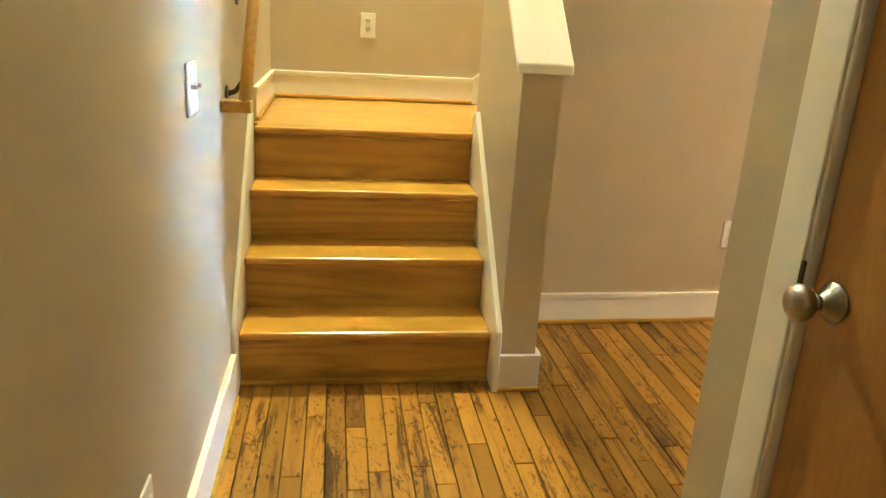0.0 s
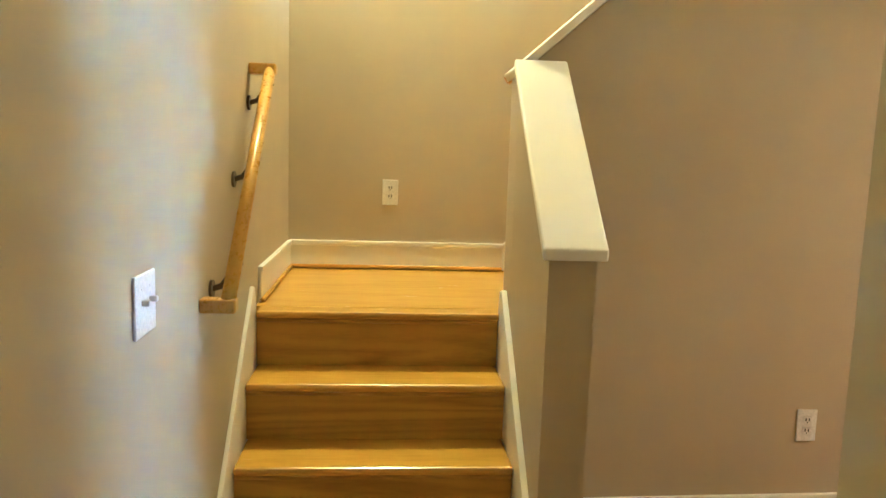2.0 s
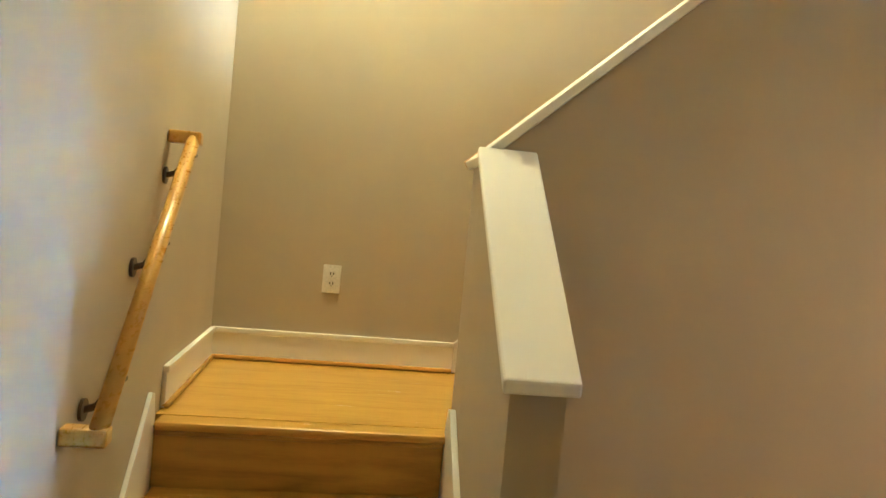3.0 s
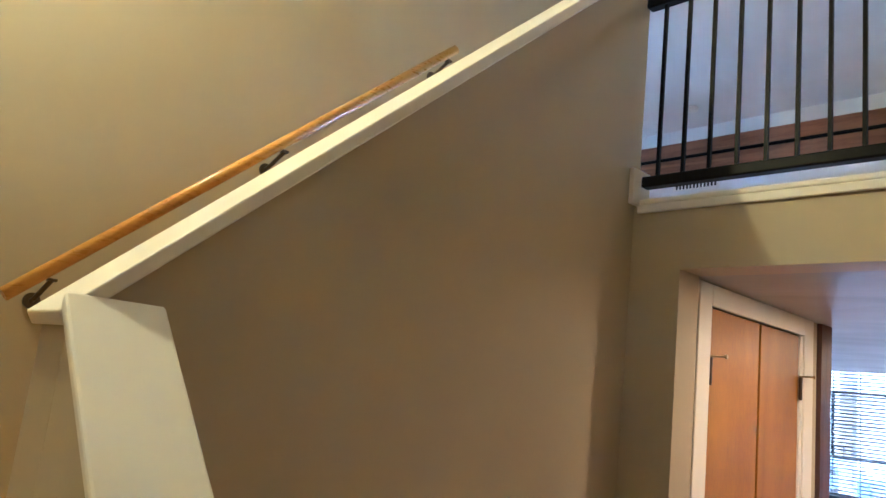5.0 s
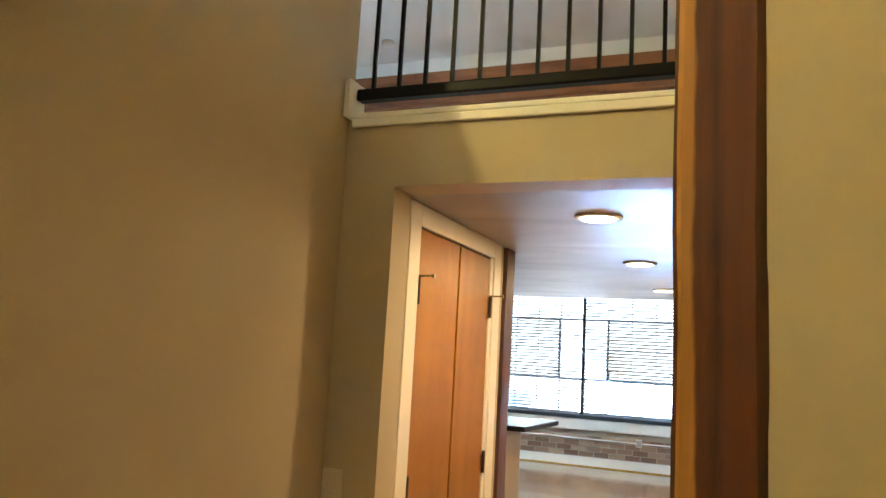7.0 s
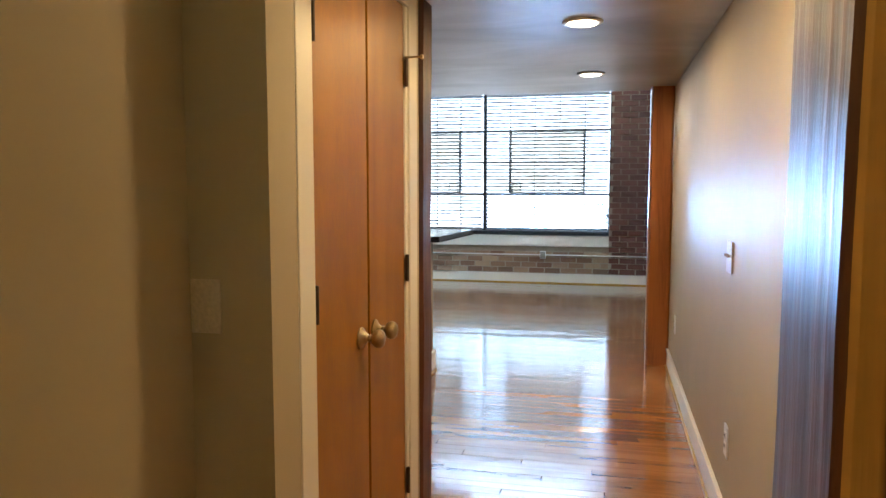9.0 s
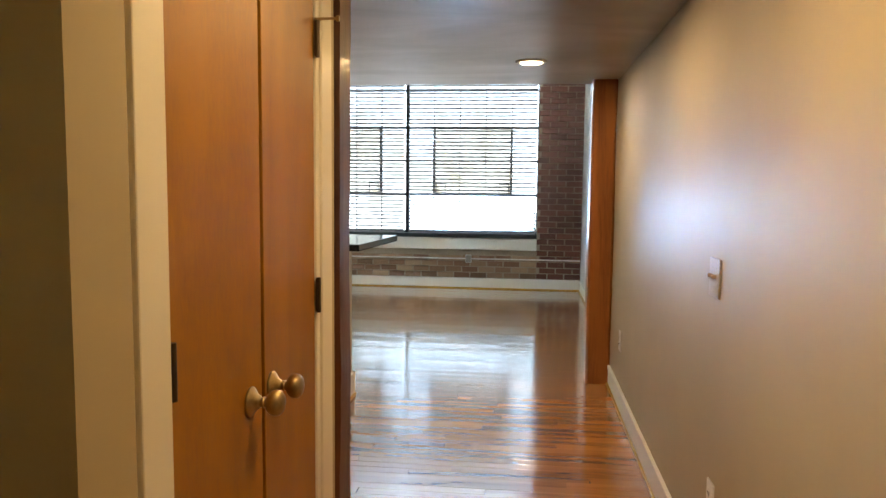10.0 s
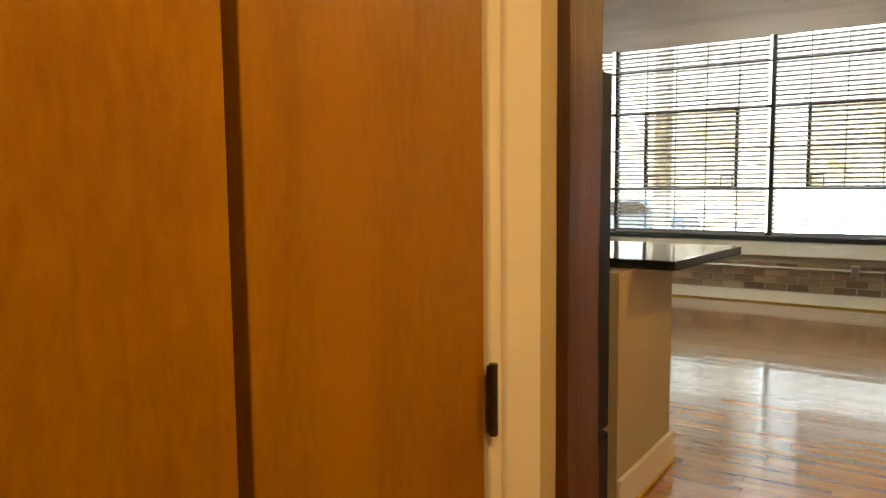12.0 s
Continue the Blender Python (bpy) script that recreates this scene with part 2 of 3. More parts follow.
def glow_material(name, colour, strength):
    m, nt, b = nodes_of(name)
    b.inputs["Base Color"].default_value = (*colour, 1)
    b.inputs["Emission Color"].default_value = (*colour, 1)
    b.inputs["Emission Strength"].default_value = strength
    return m


def glass_material(name="window_glass", tint=(0.97, 0.98, 0.98)):
    m, nt, b = nodes_of(name)
    b.inputs["Base Color"].default_value = (*tint, 1)
    b.inputs["Roughness"].default_value = 0.0
    b.inputs["Transmission Weight"].default_value = 1.0
    b.inputs["IOR"].default_value = 1.05
    return m


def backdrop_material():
    """Glowing distance: pale sky, washed-out trees and street, haze and daylight put into the emission."""
    m, nt, b = nodes_of("glowing_distance")
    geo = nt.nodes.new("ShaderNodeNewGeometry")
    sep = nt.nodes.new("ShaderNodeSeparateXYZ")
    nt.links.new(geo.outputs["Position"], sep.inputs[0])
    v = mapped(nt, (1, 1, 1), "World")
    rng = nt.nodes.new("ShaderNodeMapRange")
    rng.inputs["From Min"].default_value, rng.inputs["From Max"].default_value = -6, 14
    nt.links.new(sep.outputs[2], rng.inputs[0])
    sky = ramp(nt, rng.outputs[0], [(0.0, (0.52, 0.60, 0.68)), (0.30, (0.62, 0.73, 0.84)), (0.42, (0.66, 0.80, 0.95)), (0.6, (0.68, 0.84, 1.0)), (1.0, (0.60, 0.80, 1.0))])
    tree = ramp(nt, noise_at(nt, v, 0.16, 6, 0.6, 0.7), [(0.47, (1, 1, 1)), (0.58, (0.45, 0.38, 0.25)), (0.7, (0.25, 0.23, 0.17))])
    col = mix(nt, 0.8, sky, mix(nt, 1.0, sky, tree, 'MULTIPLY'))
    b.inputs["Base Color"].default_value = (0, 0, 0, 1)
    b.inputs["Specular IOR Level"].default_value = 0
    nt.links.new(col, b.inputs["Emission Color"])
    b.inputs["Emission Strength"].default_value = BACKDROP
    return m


SCREEN = glass_material("tan_screen_mesh", (0.50, 0.44, 0.36))
GRANITE, GLASS, HALLCEIL = granite_material(), glass_material(), ceiling_board_material()
BRICK_DARK = brick_material("dark_pier_brick", (0.15, 0.060, 0.042), (0.27, 0.115, 0.075))
BRICK_TAN = brick_material("old_mixed_brick", (0.26, 0.14, 0.085), (0.56, 0.40, 0.25))
MORTAR = plain("grey_mortar", (0.42, 0.35, 0.26), 0.9, 0, 0.5, 60)
SUBFLOOR = plain("dark_subfloor", (0.022, 0.014, 0.008), 0.9)
GLOW = glow_material("warm_lamp_glass", (1.0, 0.86, 0.64), 2.6)


# ---- building helpers ----
ORIGIN = {}


def box(bm, x0, y0, z0, x1, y1, z1, bevel=0.0, seg=2):
    made = bmesh.ops.create_cube(bm, size=1)["verts"]
    for v in made:
        v.co = Vector(((x0 + x1) / 2 + v.co.x * (x1 - x0), (y0 + y1) / 2 + v.co.y * (y1 - y0), (z0 + z1) / 2 + v.co.z * (z1 - z0)))
    if bevel:
        edges = list({e for v in made for e in v.link_edges})
        bmesh.ops.bevel(bm, geom=edges, offset=bevel, segments=seg, affect='EDGES', profile=0.5)
    return bm


def boxes(*rows, bevel=0.0):
    bm = bmesh.new()
    for r in rows:
        box(bm, *r, bevel=bevel)
    return bm


def prism(pts, axis, a, b, bevel=0.0):
    """A flat outline of (u, v) pairs, drawn out along one axis from a to b."""
    bm = bmesh.new()
    at = {'x': lambda u, v, w: (w, u, v), 'y': lambda u, v, w: (u, w, v), 'z': lambda u, v, w: (u, v, w)}[axis]
    lo = [bm.verts.new(at(u, v, a)) for u, v in pts]
    hi = [bm.verts.new(at(u, v, b)) for u, v in pts]
    n = len(pts)
    bm.faces.new(lo), bm.faces.new(hi[::-1])
    for i in range(n):
        bm.faces.new((lo[i], hi[i], hi[(i + 1) % n], lo[(i + 1) % n]))
    bmesh.ops.recalc_face_normals(bm, faces=bm.faces)
    if bevel:
        bmesh.ops.bevel(bm, geom=list(bm.edges), offset=bevel, segments=2, affect='EDGES', profile=0.5)
    return bm


def tube(bm, a, b, r, sides=14, r2=None):
    a, b = Vector(a), Vector(b)
    m = Matrix.Translation((a + b) / 2) @ (b - a).to_track_quat('Z', 'Y').to_matrix().to_4x4()
    bmesh.ops.create_cone(bm, cap_ends=True, segments=sides, radius1=r, radius2=r if r2 is None else r2, depth=(b - a).length, matrix=m)
    return bm


def turned(profile, place, sides=24):
    """A turned shape: (radius, height) pairs about the place's z."""
    bm = bmesh.new()
    rings = []
    for r, h in profile:
        rings.append([bm.verts.new(place @ Vector((r * math.cos(2 * math.pi * i / sides), r * math.sin(2 * math.pi * i / sides), h))) for i in range(sides)])
    for p, q in zip(rings, rings[1:]):
        for i in range(sides):
            bm.faces.new((p[i], p[(i + 1) % sides], q[(i + 1) % sides], q[i]))
    bm.faces.new(rings[0][::-1]), bm.faces.new(rings[-1])
    bmesh.ops.recalc_face_normals(bm, faces=bm.faces)
    for f in bm.faces:
        f.smooth = True
    return bm


def mesh_of(name, bm, mat, origin):
    bmesh.ops.translate(bm, verts=bm.verts, vec=-Vector(origin))
    me = bpy.data.meshes.new(name)
    bm.to_mesh(me)
    bm.free()
    me.materials.append(mat)
    return me


def solid(name, bm, mat, label, category, kind="", group="", at=(0, 0, 0)):
    ob = new(name, mesh_of(name, bm, mat, at))
    ob.location = at
    ORIGIN[ob] = Vector(at)
    return tagged(ob, label, category, group, kind)


def thing(name, at, label, category, group="", kind=""):
    ob = new(name)
    ob.empty_display_size = 0.1
    ob.location = at
    ORIGIN[ob] = Vector(at)
    return tagged(ob, label, category, group, kind)


def part(name, bm, mat, parent, label=""):
    ob = new(name, mesh_of(name, bm, mat, ORIGIN[parent]))
    ob.parent = parent
    ORIGIN[ob] = ORIGIN[parent]
    return tagged(ob, label) if label else ob


def structure(name, bm, mat, label, category="wall"):
    return solid(name, bm, mat, label, category, "structure")

# ---- structure ----
TOP = 4.33          # high ceiling
HALL_TOP = 2.026    # underside of the loft
XH, YW, YB = 2.655, 0.525, 1.58   # header face, stair wall face, back wall face
LOFT = 2.262

wall_left = structure("wall_left", boxes((-0.15, -4.0, 0, -0.015, 1.70, TOP)), WALL, "beige painted wall beside the stairs")
wall_back = structure("wall_back", boxes((-0.015, YB, 0, 4.3, 1.70, TOP)), WALL, "beige painted wall behind the landing")
SLOPE = 0.885


def cap_z(x):
    return 1.929 + SLOPE * (x - 1.236)


CAP_TOP = cap_z(2.525)    # the cap runs level over the wall's upper end


def skewed(bm):
    """The stair wall stands a little out of square with the hall."""
    for v in bm.verts:
        v.co.y += 0.0263 * (v.co.x - 0.868) - 0.012
    return bm


stair_wall = structure("wall_stair", skewed(prism([(0.868, 0), (2.68, 0), (2.68, CAP_TOP - 0.003), (2.525, CAP_TOP - 0.003), (0.868, cap_z(0.868) - 0.003)], 'y', YW, 0.665)), WALL, "beige sloping wall of the upper flight")
knee_wall = structure("wall_knee", prism([(-0.045, 0), (0.5115, 0), (0.5115, 1.636), (-0.045, 1.090)], 'x', 0.868, 0.995), WALL, "beige half wall beside the lower steps")
wall_header = structure("wall_header", boxes((XH, 0.374, 0, 2.79, 0.56, HALL_TOP - 0.002), (XH, -0.75, HALL_TOP - 0.002, 2.79, 0.56, 2.254)), WALL, "beige wall above the hall opening")
wall_closet = structure("wall_closet", boxes((2.792, 0.410, 0, 2.941, 0.54, HALL_TOP), (3.785, 0.410, 0, 3.998, 0.54, HALL_TOP), (2.941, 0.410, 1.957, 3.785, 0.54, HALL_TOP), (3.9, 0.54, 0, 3.998, 1.5, HALL_TOP)), WALL, "beige wall around the closet doors")
wall_right = structure("wall_right", boxes((2.335, -0.87, 0, 6.80, -0.75, TOP)), WALL, "beige painted hall wall")
wall_stub = structure("wall_stub", boxes((2.065, -1.2, 0, 2.333, -0.696, TOP)), WALL, "beige wall end beside the timber post")
wall_entry = structure("wall_entry", boxes((1.04, -1.282, 0, 1.16, -1.034, TOP)), WALL, "beige wall end beside the entry door")
wall_door_side = structure("wall_door_side", boxes((1.04, -4.0, 0, 1.16, -2.15, TOP)), WALL, "beige wall beyond the entry door")
wall_over_door = structure("wall_over_door", boxes((1.04, -2.15, 2.05, 1.16, -1.282, TOP)), WALL, "beige wall above the entry door")
wall_alcove = structure("wall_alcove", boxes((1.16, -1.2, 0, 2.065, -1.08, TOP)), WALL, "beige wall of the alcove facing the stairs")
wall_south = structure("wall_south", boxes((-0.15, -4.12, 0, 1.16, -4.0, TOP)), WALL, "plain beige wall closing the entry")
wall_living = structure("wall_living", boxes((6.93, -1.0, 0, 11.16, -0.87, TOP)), WHITEWALL, "off-white living room wall")
wall_north = structure("wall_north", boxes((4.3, 4.6, 0, 11.46, 4.72, TOP), (4.3, 1.70, 0, 4.42, 4.6, TOP)), WHITEWALL, "off-white wall of the main room")
WX = 11.16
WIN_R, WIN_L, WIN_B, WIN_T = -0.312, 4.28, 0.70, 4.0
wall_window = structure("wall_window", boxes((WX + 0.02, -1.0, 0, 11.46, 4.6, WIN_B - 0.05), (WX + 0.02, -1.0, WIN_B - 0.05, 11.46, WIN_R, TOP), (WX + 0.02, WIN_L, WIN_B - 0.05, 11.46, 4.6, TOP), (WX + 0.02, WIN_R, WIN_T, 11.46, WIN_L, TOP)), MORTAR, "old brick outer wall with grey mortar")
ceiling_high = structure("ceiling", boxes((-0.15, -4.12, TOP, 11.46, 4.72, TOP + 0.12)), CEIL, "white painted high ceiling", "ceiling")
ceiling_hall = structure("ceiling_hall", boxes((2.79, -0.75, HALL_TOP, 7.0, 4.6, 2.2)), HALLCEIL, "grey mottled sealed ceiling under the loft", "ceiling")
loft_floor = structure("floor_loft", boxes((2.79, -0.75, 2.2, 7.0, 4.6, LOFT)), BEAMWOOD, "wooden loft floor", "floor")
floor = structure("floor", boxes((-0.15, -4.12, -0.2, 11.46, 4.72, -0.014)), SUBFLOOR, "wooden strip floor with dark joints", "floor")
ground = structure("ground", boxes((11.8, -150, -0.9, 300, 150, -0.7)), plain("pale_street_ground", (0.55, 0.54, 0.51), 0.9, 0, 0.3, 2), "pale sunlit street ground", "ground")
# Backdrop sheet that glows by itself, its haze painted in.
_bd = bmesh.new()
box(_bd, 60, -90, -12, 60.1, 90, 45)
backdrop = structure("backdrop", _bd, backdrop_material(), "glowing backdrop painted with washed-out trees and hazy sky", "backdrop")


# ---- trim ----
def board_run(name, rows, label, shape=lambda bm: bm):
    """Baseboard lengths with a moulded top bead; rows of axis, from, to, face, way, base."""
    base = thing(name, (0, 0, 0), label, "baseboard", kind="structure")
    for axis, a, b, face, way, z, h in rows:
        for n, t, lo, hi in (("board", 0.014, 0.0, h - 0.022), ("bead", 0.019, h - 0.022, h)):
            p, q = sorted((face, face + way * t))
            if axis == 'x':
                part(n, shape(boxes((a, p, z + lo, b, q, z + hi), bevel=0.003)), TRIM, base)
            else:
                part(n, boxes((p, a, z + lo, q, b, z + hi), bevel=0.003), TRIM, base)
        p, q = sorted((face, face + way * 0.026))
        shoe = boxes((a, p, z, b, q, z + 0.016), bevel=0.005) if axis == 'x' else boxes((p, a, z, q, b, z + 0.016), bevel=0.005)
        part("shoe", shape(shoe), RISER if z < 0.1 else STEP, base, "thin stained shoe moulding")
    return base


BBH = 0.135
board_run("baseboard", [('y', -4.0, -0.085, -0.015, 1, 0, 0.165)], "cream baseboard along the entry wall")
board_run("baseboard", [('x', 1.02, 2.635, YW, -1, 0, BBH)], "cream baseboard along the stair wall", skewed)
board_run("baseboard", [('x', 0.852, 1.012, -0.045, -1, 0, BBH), ('y', -0.045, 0.495, 0.995, 1, 0, BBH)], "cream baseboard wrapped round the half wall")
board_run("baseboard", [('x', -0.01, 1.012, YB, -1, 0.785, 0.13), ('y', 0.74, 1.56, -0.015, 1, 0.785, 0.13)], "cream baseboard round the landing")
board_run("baseboard", [('x', 2.335, 6.76, -0.75, 1, 0, BBH)], "cream baseboard along the hall wall")
board_run("baseboard", [('x', 6.95, 11.05, -0.87, 1, 0, BBH)], "cream baseboard along the living room wall")
board_run("baseboard", [('y', -0.86, 4.6, WX - 0.015, -1, 0, BBH)], "cream baseboard under the window")
board_run("baseboard", [('y', 0.362, 0.52, XH, -1, 0, BBH)], "cream baseboard beside the hall opening")
board_run("baseboard", [('y', -1.06, -0.71, 2.065, -1, 0, BBH)], "cream baseboard beside the timber post")

# caps on the sloping walls
knee_cap = solid("half_wall_cap", prism([(-0.068, 1.070), (0.492, 1.620), (0.492, 1.651), (-0.068, 1.102)], 'x', 0.845, 1.021, 0.006), TRIM, "cream painted sloping cap on the half wall", "wall cap")
stair_cap = solid("stair_wall_cap", skewed(prism([(0.856, cap_z(0.856)), (2.525, CAP_TOP), (2.705, CAP_TOP), (2.705, CAP_TOP + 0.037), (2.514, CAP_TOP + 0.037), (0.842, cap_z(0.842) + 0.037)], 'y', 0.503, 0.687, 0.004)), TRIM, "cream painted sloping cap of the stair wall", "wall cap")
sill = thing("loft_edge_trim", (XH, 0, 2.2), "cream ledge trim along the loft's edge", "trim", kind="structure")
part("fascia", boxes((XH - 0.016, -0.75, 2.226, XH - 0.002, 0.540, 2.254), bevel=0.004), TRIM, sill)
part("ledge", boxes((XH - 0.012, -0.75, 2.256, 2.788, 0.536, 2.276), bevel=0.005), TRIM, sill)
part("corner_block", boxes((XH - 0.050, 0.537, 2.256, XH + 0.06, 0.556, 2.385), bevel=0.003), TRIM, sill)


# ---- stairs ----
def skirt(x0, x1, name, label):
    pts = [(-0.072, 0), (0.62, 0), (0.62, 0.80), (0.60, 0.865), (0.575, 0.872), (-0.06, 0.245), (-0.072, 0.225)]
    return solid(name, prism(pts, 'x', x0, x1, 0.003), TRIM, label, "stair skirt")


NY, NZ = (0.0, 0.2, 0.4, 0.597), (0.195, 0.39, 0.585, 0.782)
steps = thing("lower_stairs", (0.42, 0, 0), "honey pine stairs with varnished treads and risers", "stairs")
for i in range(4):
    y, z = NY[i], NZ[i]
    back = NY[i + 1] + 0.045 if i < 3 else YB
    z0 = 0 if i == 0 else NZ[i - 1]
    part("riser", boxes((0.0, y + 0.025, z0 + 0.001, 0.847, y + 0.043, z - 0.028)), RISER, steps, "amber riser with cathedral grain")
    if i < 3:
        part("tread", boxes((0.0, y, z - 0.027, 0.847, back, z), bevel=0.010), STEP, steps, "honey tread with rounded nosing")
        part("cove", boxes((0.0, y + 0.012, z - 0.042, 0.847, y + 0.026, z - 0.028), bevel=0.004), RISER, steps)
    else:
        part("nosing", boxes((0.0, y, z - 0.027, 0.868, y + 0.09, z), bevel=0.010), STEP, steps, "rounded landing nosing")
        part("landing", boxes((-0.014, y + 0.0905, z - 0.03, 1.08, YB, z - 0.001)), STEP, steps, "honey pine landing boards")
        part("cove", boxes((0.0, y + 0.012, z - 0.042, 0.847, y + 0.026, z - 0.028), bevel=0.004), RISER, steps)
part("base_strip", boxes((0.0, 0.006, 0.0, 0.847, 0.024, 0.016), bevel=0.004), RISER, steps)
skirt(-0.0145, -0.0005, "stair_skirt", "cream skirt board on the entry wall beside the steps")
skirt(0.8475, 0.8675, "stair_skirt", "cream skirt board on the half wall beside the steps")

upper = thing("upper_stairs", (1.08, 1.1, 0.78), "honey pine upper flight behind the sloping wall", "stairs")
for i in range(8):
    z0, x = 0.782 + i * 0.18475, 1.08 + i * 0.2107
    z1 = z0 + 0.18475
    part("riser", boxes((x, 0.667, z0, x + 0.018, YB, z1 - 0.028)), RISER, upper)
    part("tread", boxes((x - 0.025, 0.667, z1 - 0.027, x + 0.2107, YB, z1), bevel=0.008), STEP, upper)

solid("stair_skirt", prism([(1.012, 0.785), (1.10, 0.785), (2.70, 2.188), (2.70, 2.396), (1.012, 0.915)], 'y', YB - 0.015, YB - 0.001, 0.003), TRIM, "cream sloping skirt board on the wall beside the upper flight", "stair skirt")


# ---- handrails ----
def handrail(name, a, b, wall_axis, wall_at, brackets, returns, label, timber_mat):
    """A wooden rail with rounded top between two ends on a wall, on metal brackets."""
    a, b = Vector(a), Vector(b)
    rail = thing(name, a, label, "handrail")
    d = (b - a).normalized()
    side = Vector((1, 0, 0)) if wall_axis == 'x' else Vector((0, 1, 0))
    up = side.cross(d)
    if up.z < 0:
        up = -up
    bm = bmesh.new()
    outline = [(0.0185 * math.cos(q), 0.0215 * math.sin(q) if math.sin(q) > 0 else 0.0205 * math.sin(q)) for q in (2 * math.pi * k / 20 for k in range(20))]
    ends = []
    for p in (a, b):
        ends.append([bm.verts.new(p + side * u + up * v) for u, v in outline])
    n = len(outline)
    for i in range(n):
        bm.faces.new((ends[0][i], ends[1][i], ends[1][(i + 1) % n], ends[0][(i + 1) % n]))
    bm.faces.new(ends[0]), bm.faces.new(ends[1])
    bmesh.ops.recalc_face_normals(bm, faces=bm.faces)
    for f in bm.faces:
        f.smooth = len(f.verts) == 4
    part("rail", bm, timber_mat, rail)
    k = 0 if wall_axis == 'x' else 1
    for p in returns:
        p = Vector(p)
        lo, hi = p.copy(), p.copy()
        lo[k], hi[k] = sorted((wall_at, p[k] + (0.022 if p[k] > wall_at else -0.022)))
        o = 1 - k
        lo[o] -= 0.022
        hi[o] += 0.022
        part("wall_return", boxes((lo.x, lo.y, lo.z - 0.021, hi.x, hi.y, hi.z + 0.015), bevel=0.006), timber_mat, rail, "mitred return to the wall")
    for f in brackets:
        p = a.lerp(b, f)
        w = p.copy()
        w[k] = wall_at
        w.z -= 0.085
        br = bmesh.new()
        n_out = Vector((0, 0, 0))
        n_out[k] = 1 if p[k] > wall_at else -1
        tube(br, w + n_out * 0.001, w + n_out * 0.008, 0.024)
        tube(br, w + n_out * 0.006, w + n_out * 0.03 + Vector((0, 0, 0.008)), 0.008)
        low = p - up * 0.03
        tube(br, w + n_out * 0.028 + Vector((0, 0, 0.006)), low, 0.0075)
        box(br, low.x - 0.012, low.y - 0.012, low.z - 0.004, low.x + 0.012, low.y + 0.012, low.z + 0.004)
        part("bracket", br, BRONZE, rail, "dark bronze wall bracket")
    return rail


handrail("handrail", (0.052, -0.095, 0.950), (0.052, 0.585, 1.598), 'x', -0.015, (0.16, 0.585, 0.955), ((0.052, -0.090, 0.950), (0.052, 0.58, 1.598)), "honey oak handrail beside the lower steps", RAILWOOD)
handrail("handrail", (0.985, 1.49, 1.679), (2.570, 1.49, 3.072), 'y', YB, (0.06, 0.49, 0.965), (), "honey oak handrail beside the upper flight", RAILWOOD_UP)

# ---- loft railing ----
railing = thing("loft_railing", (2.66, 0, 2.262), "black steel railing with thin upright bars", "railing")
part("top_rail", boxes((2.650, -0.74, 3.018, 2.694, 0.557, 3.064), bevel=0.006), BLACK, railing)
part("bottom_rail", boxes((2.650, -0.74, 2.322, 2.694, 0.5365, 2.362), bevel=0.006), BLACK, railing)
for i in range(13):
    y = 0.485 - i * 0.0938
    part("baluster", boxes((2.666, y - 0.006, 2.357, 2.678, y + 0.006, 3.020)), BLACK, railing)
for y in (-0.73,):
    part("foot", boxes((2.657, y - 0.014, 2.276, 2.687, y + 0.014, 2.327)), BLACK, railing)


# ---- timber posts and beam ----
def timber(name, corners, z1, label, chamfer=0.014, mat=POSTWOOD):
    """A timber on a four-cornered plan with chamfered, slightly wavering edges."""
    bm = bmesh.new()
    rings, n = [], 44
    plan = []
    for k in range(4):
        p, q, r = (Vector(corners[(k + s) % 4]) for s in (-1, 0, 1))
        plan += [q + (p - q).normalized() * chamfer, q + (r - q).normalized() * chamfer]
    for k in range(n + 1):
        z = z1 * k / n
        w = [0.0045 * noise.noise(Vector((plan[0].x * 7 + j * 3.1, plan[0].y * 5, z * 2.6))) + 0.002 * noise.noise(Vector((j * 9.7, 3, z * 11))) for j in range(8)]
        rings.append([bm.verts.new((p.x + w[j], p.y + w[(j + 3) % 8], z)) for j, p in enumerate(plan)])
    for p, q in zip(rings, rings[1:]):
        for i in range(8):
            bm.faces.new((p[i], p[(i + 1) % 8], q[(i + 1) % 8], q[i]))
    bm.faces.new(rings[0][::-1]), bm.faces.new(rings[-1])
    bmesh.ops.recalc_face_normals(bm, faces=bm.faces)
    c = sum((Vector(p) for p in corners), Vector((0, 0))) / 4
    return solid(name, bm, mat, label, "post", at=(c.x, c.y, 0))


def square(x0, y0, x1, y1):
    return ((x0, y0), (x1, y0), (x1, y1), (x0, y1))


timber("timber_post", ((2.05, -0.693), (2.32, -0.745), (2.32, -0.528), (2.05, -0.527)), TOP, "dark stained old timber post by the hall opening", 0.016, WORNPOST)
timber("timber_post", square(6.77, -0.748, 6.93, -0.588), HALL_TOP + 0.03, "reddish brown timber post at the living room", mat=REDPOST)
timber("timber_post", square(4.001, 0.396, 4.155, 0.56), HALL_TOP, "dark brown timber post beside the closet")
solid("ceiling_beam", boxes((6.85, -0.87, 3.85, 7.1, 4.6, 4.195), bevel=0.015), BEAMWOOD, "rough brown timber beam under the high ceiling", "beam")
structure("ceiling_soffit", boxes((6.87, -0.87, 4.196, 7.09, 4.6, TOP)), CEIL, "white painted packing board above the timber beam", "ceiling")
solid("beam_conduit", tube(bmesh.new(), (6.832, -0.86, 4.025), (6.832, 4.58, 4.025), 0.017, 12), BLACK, "black conduit fixed along the timber beam", "conduit")
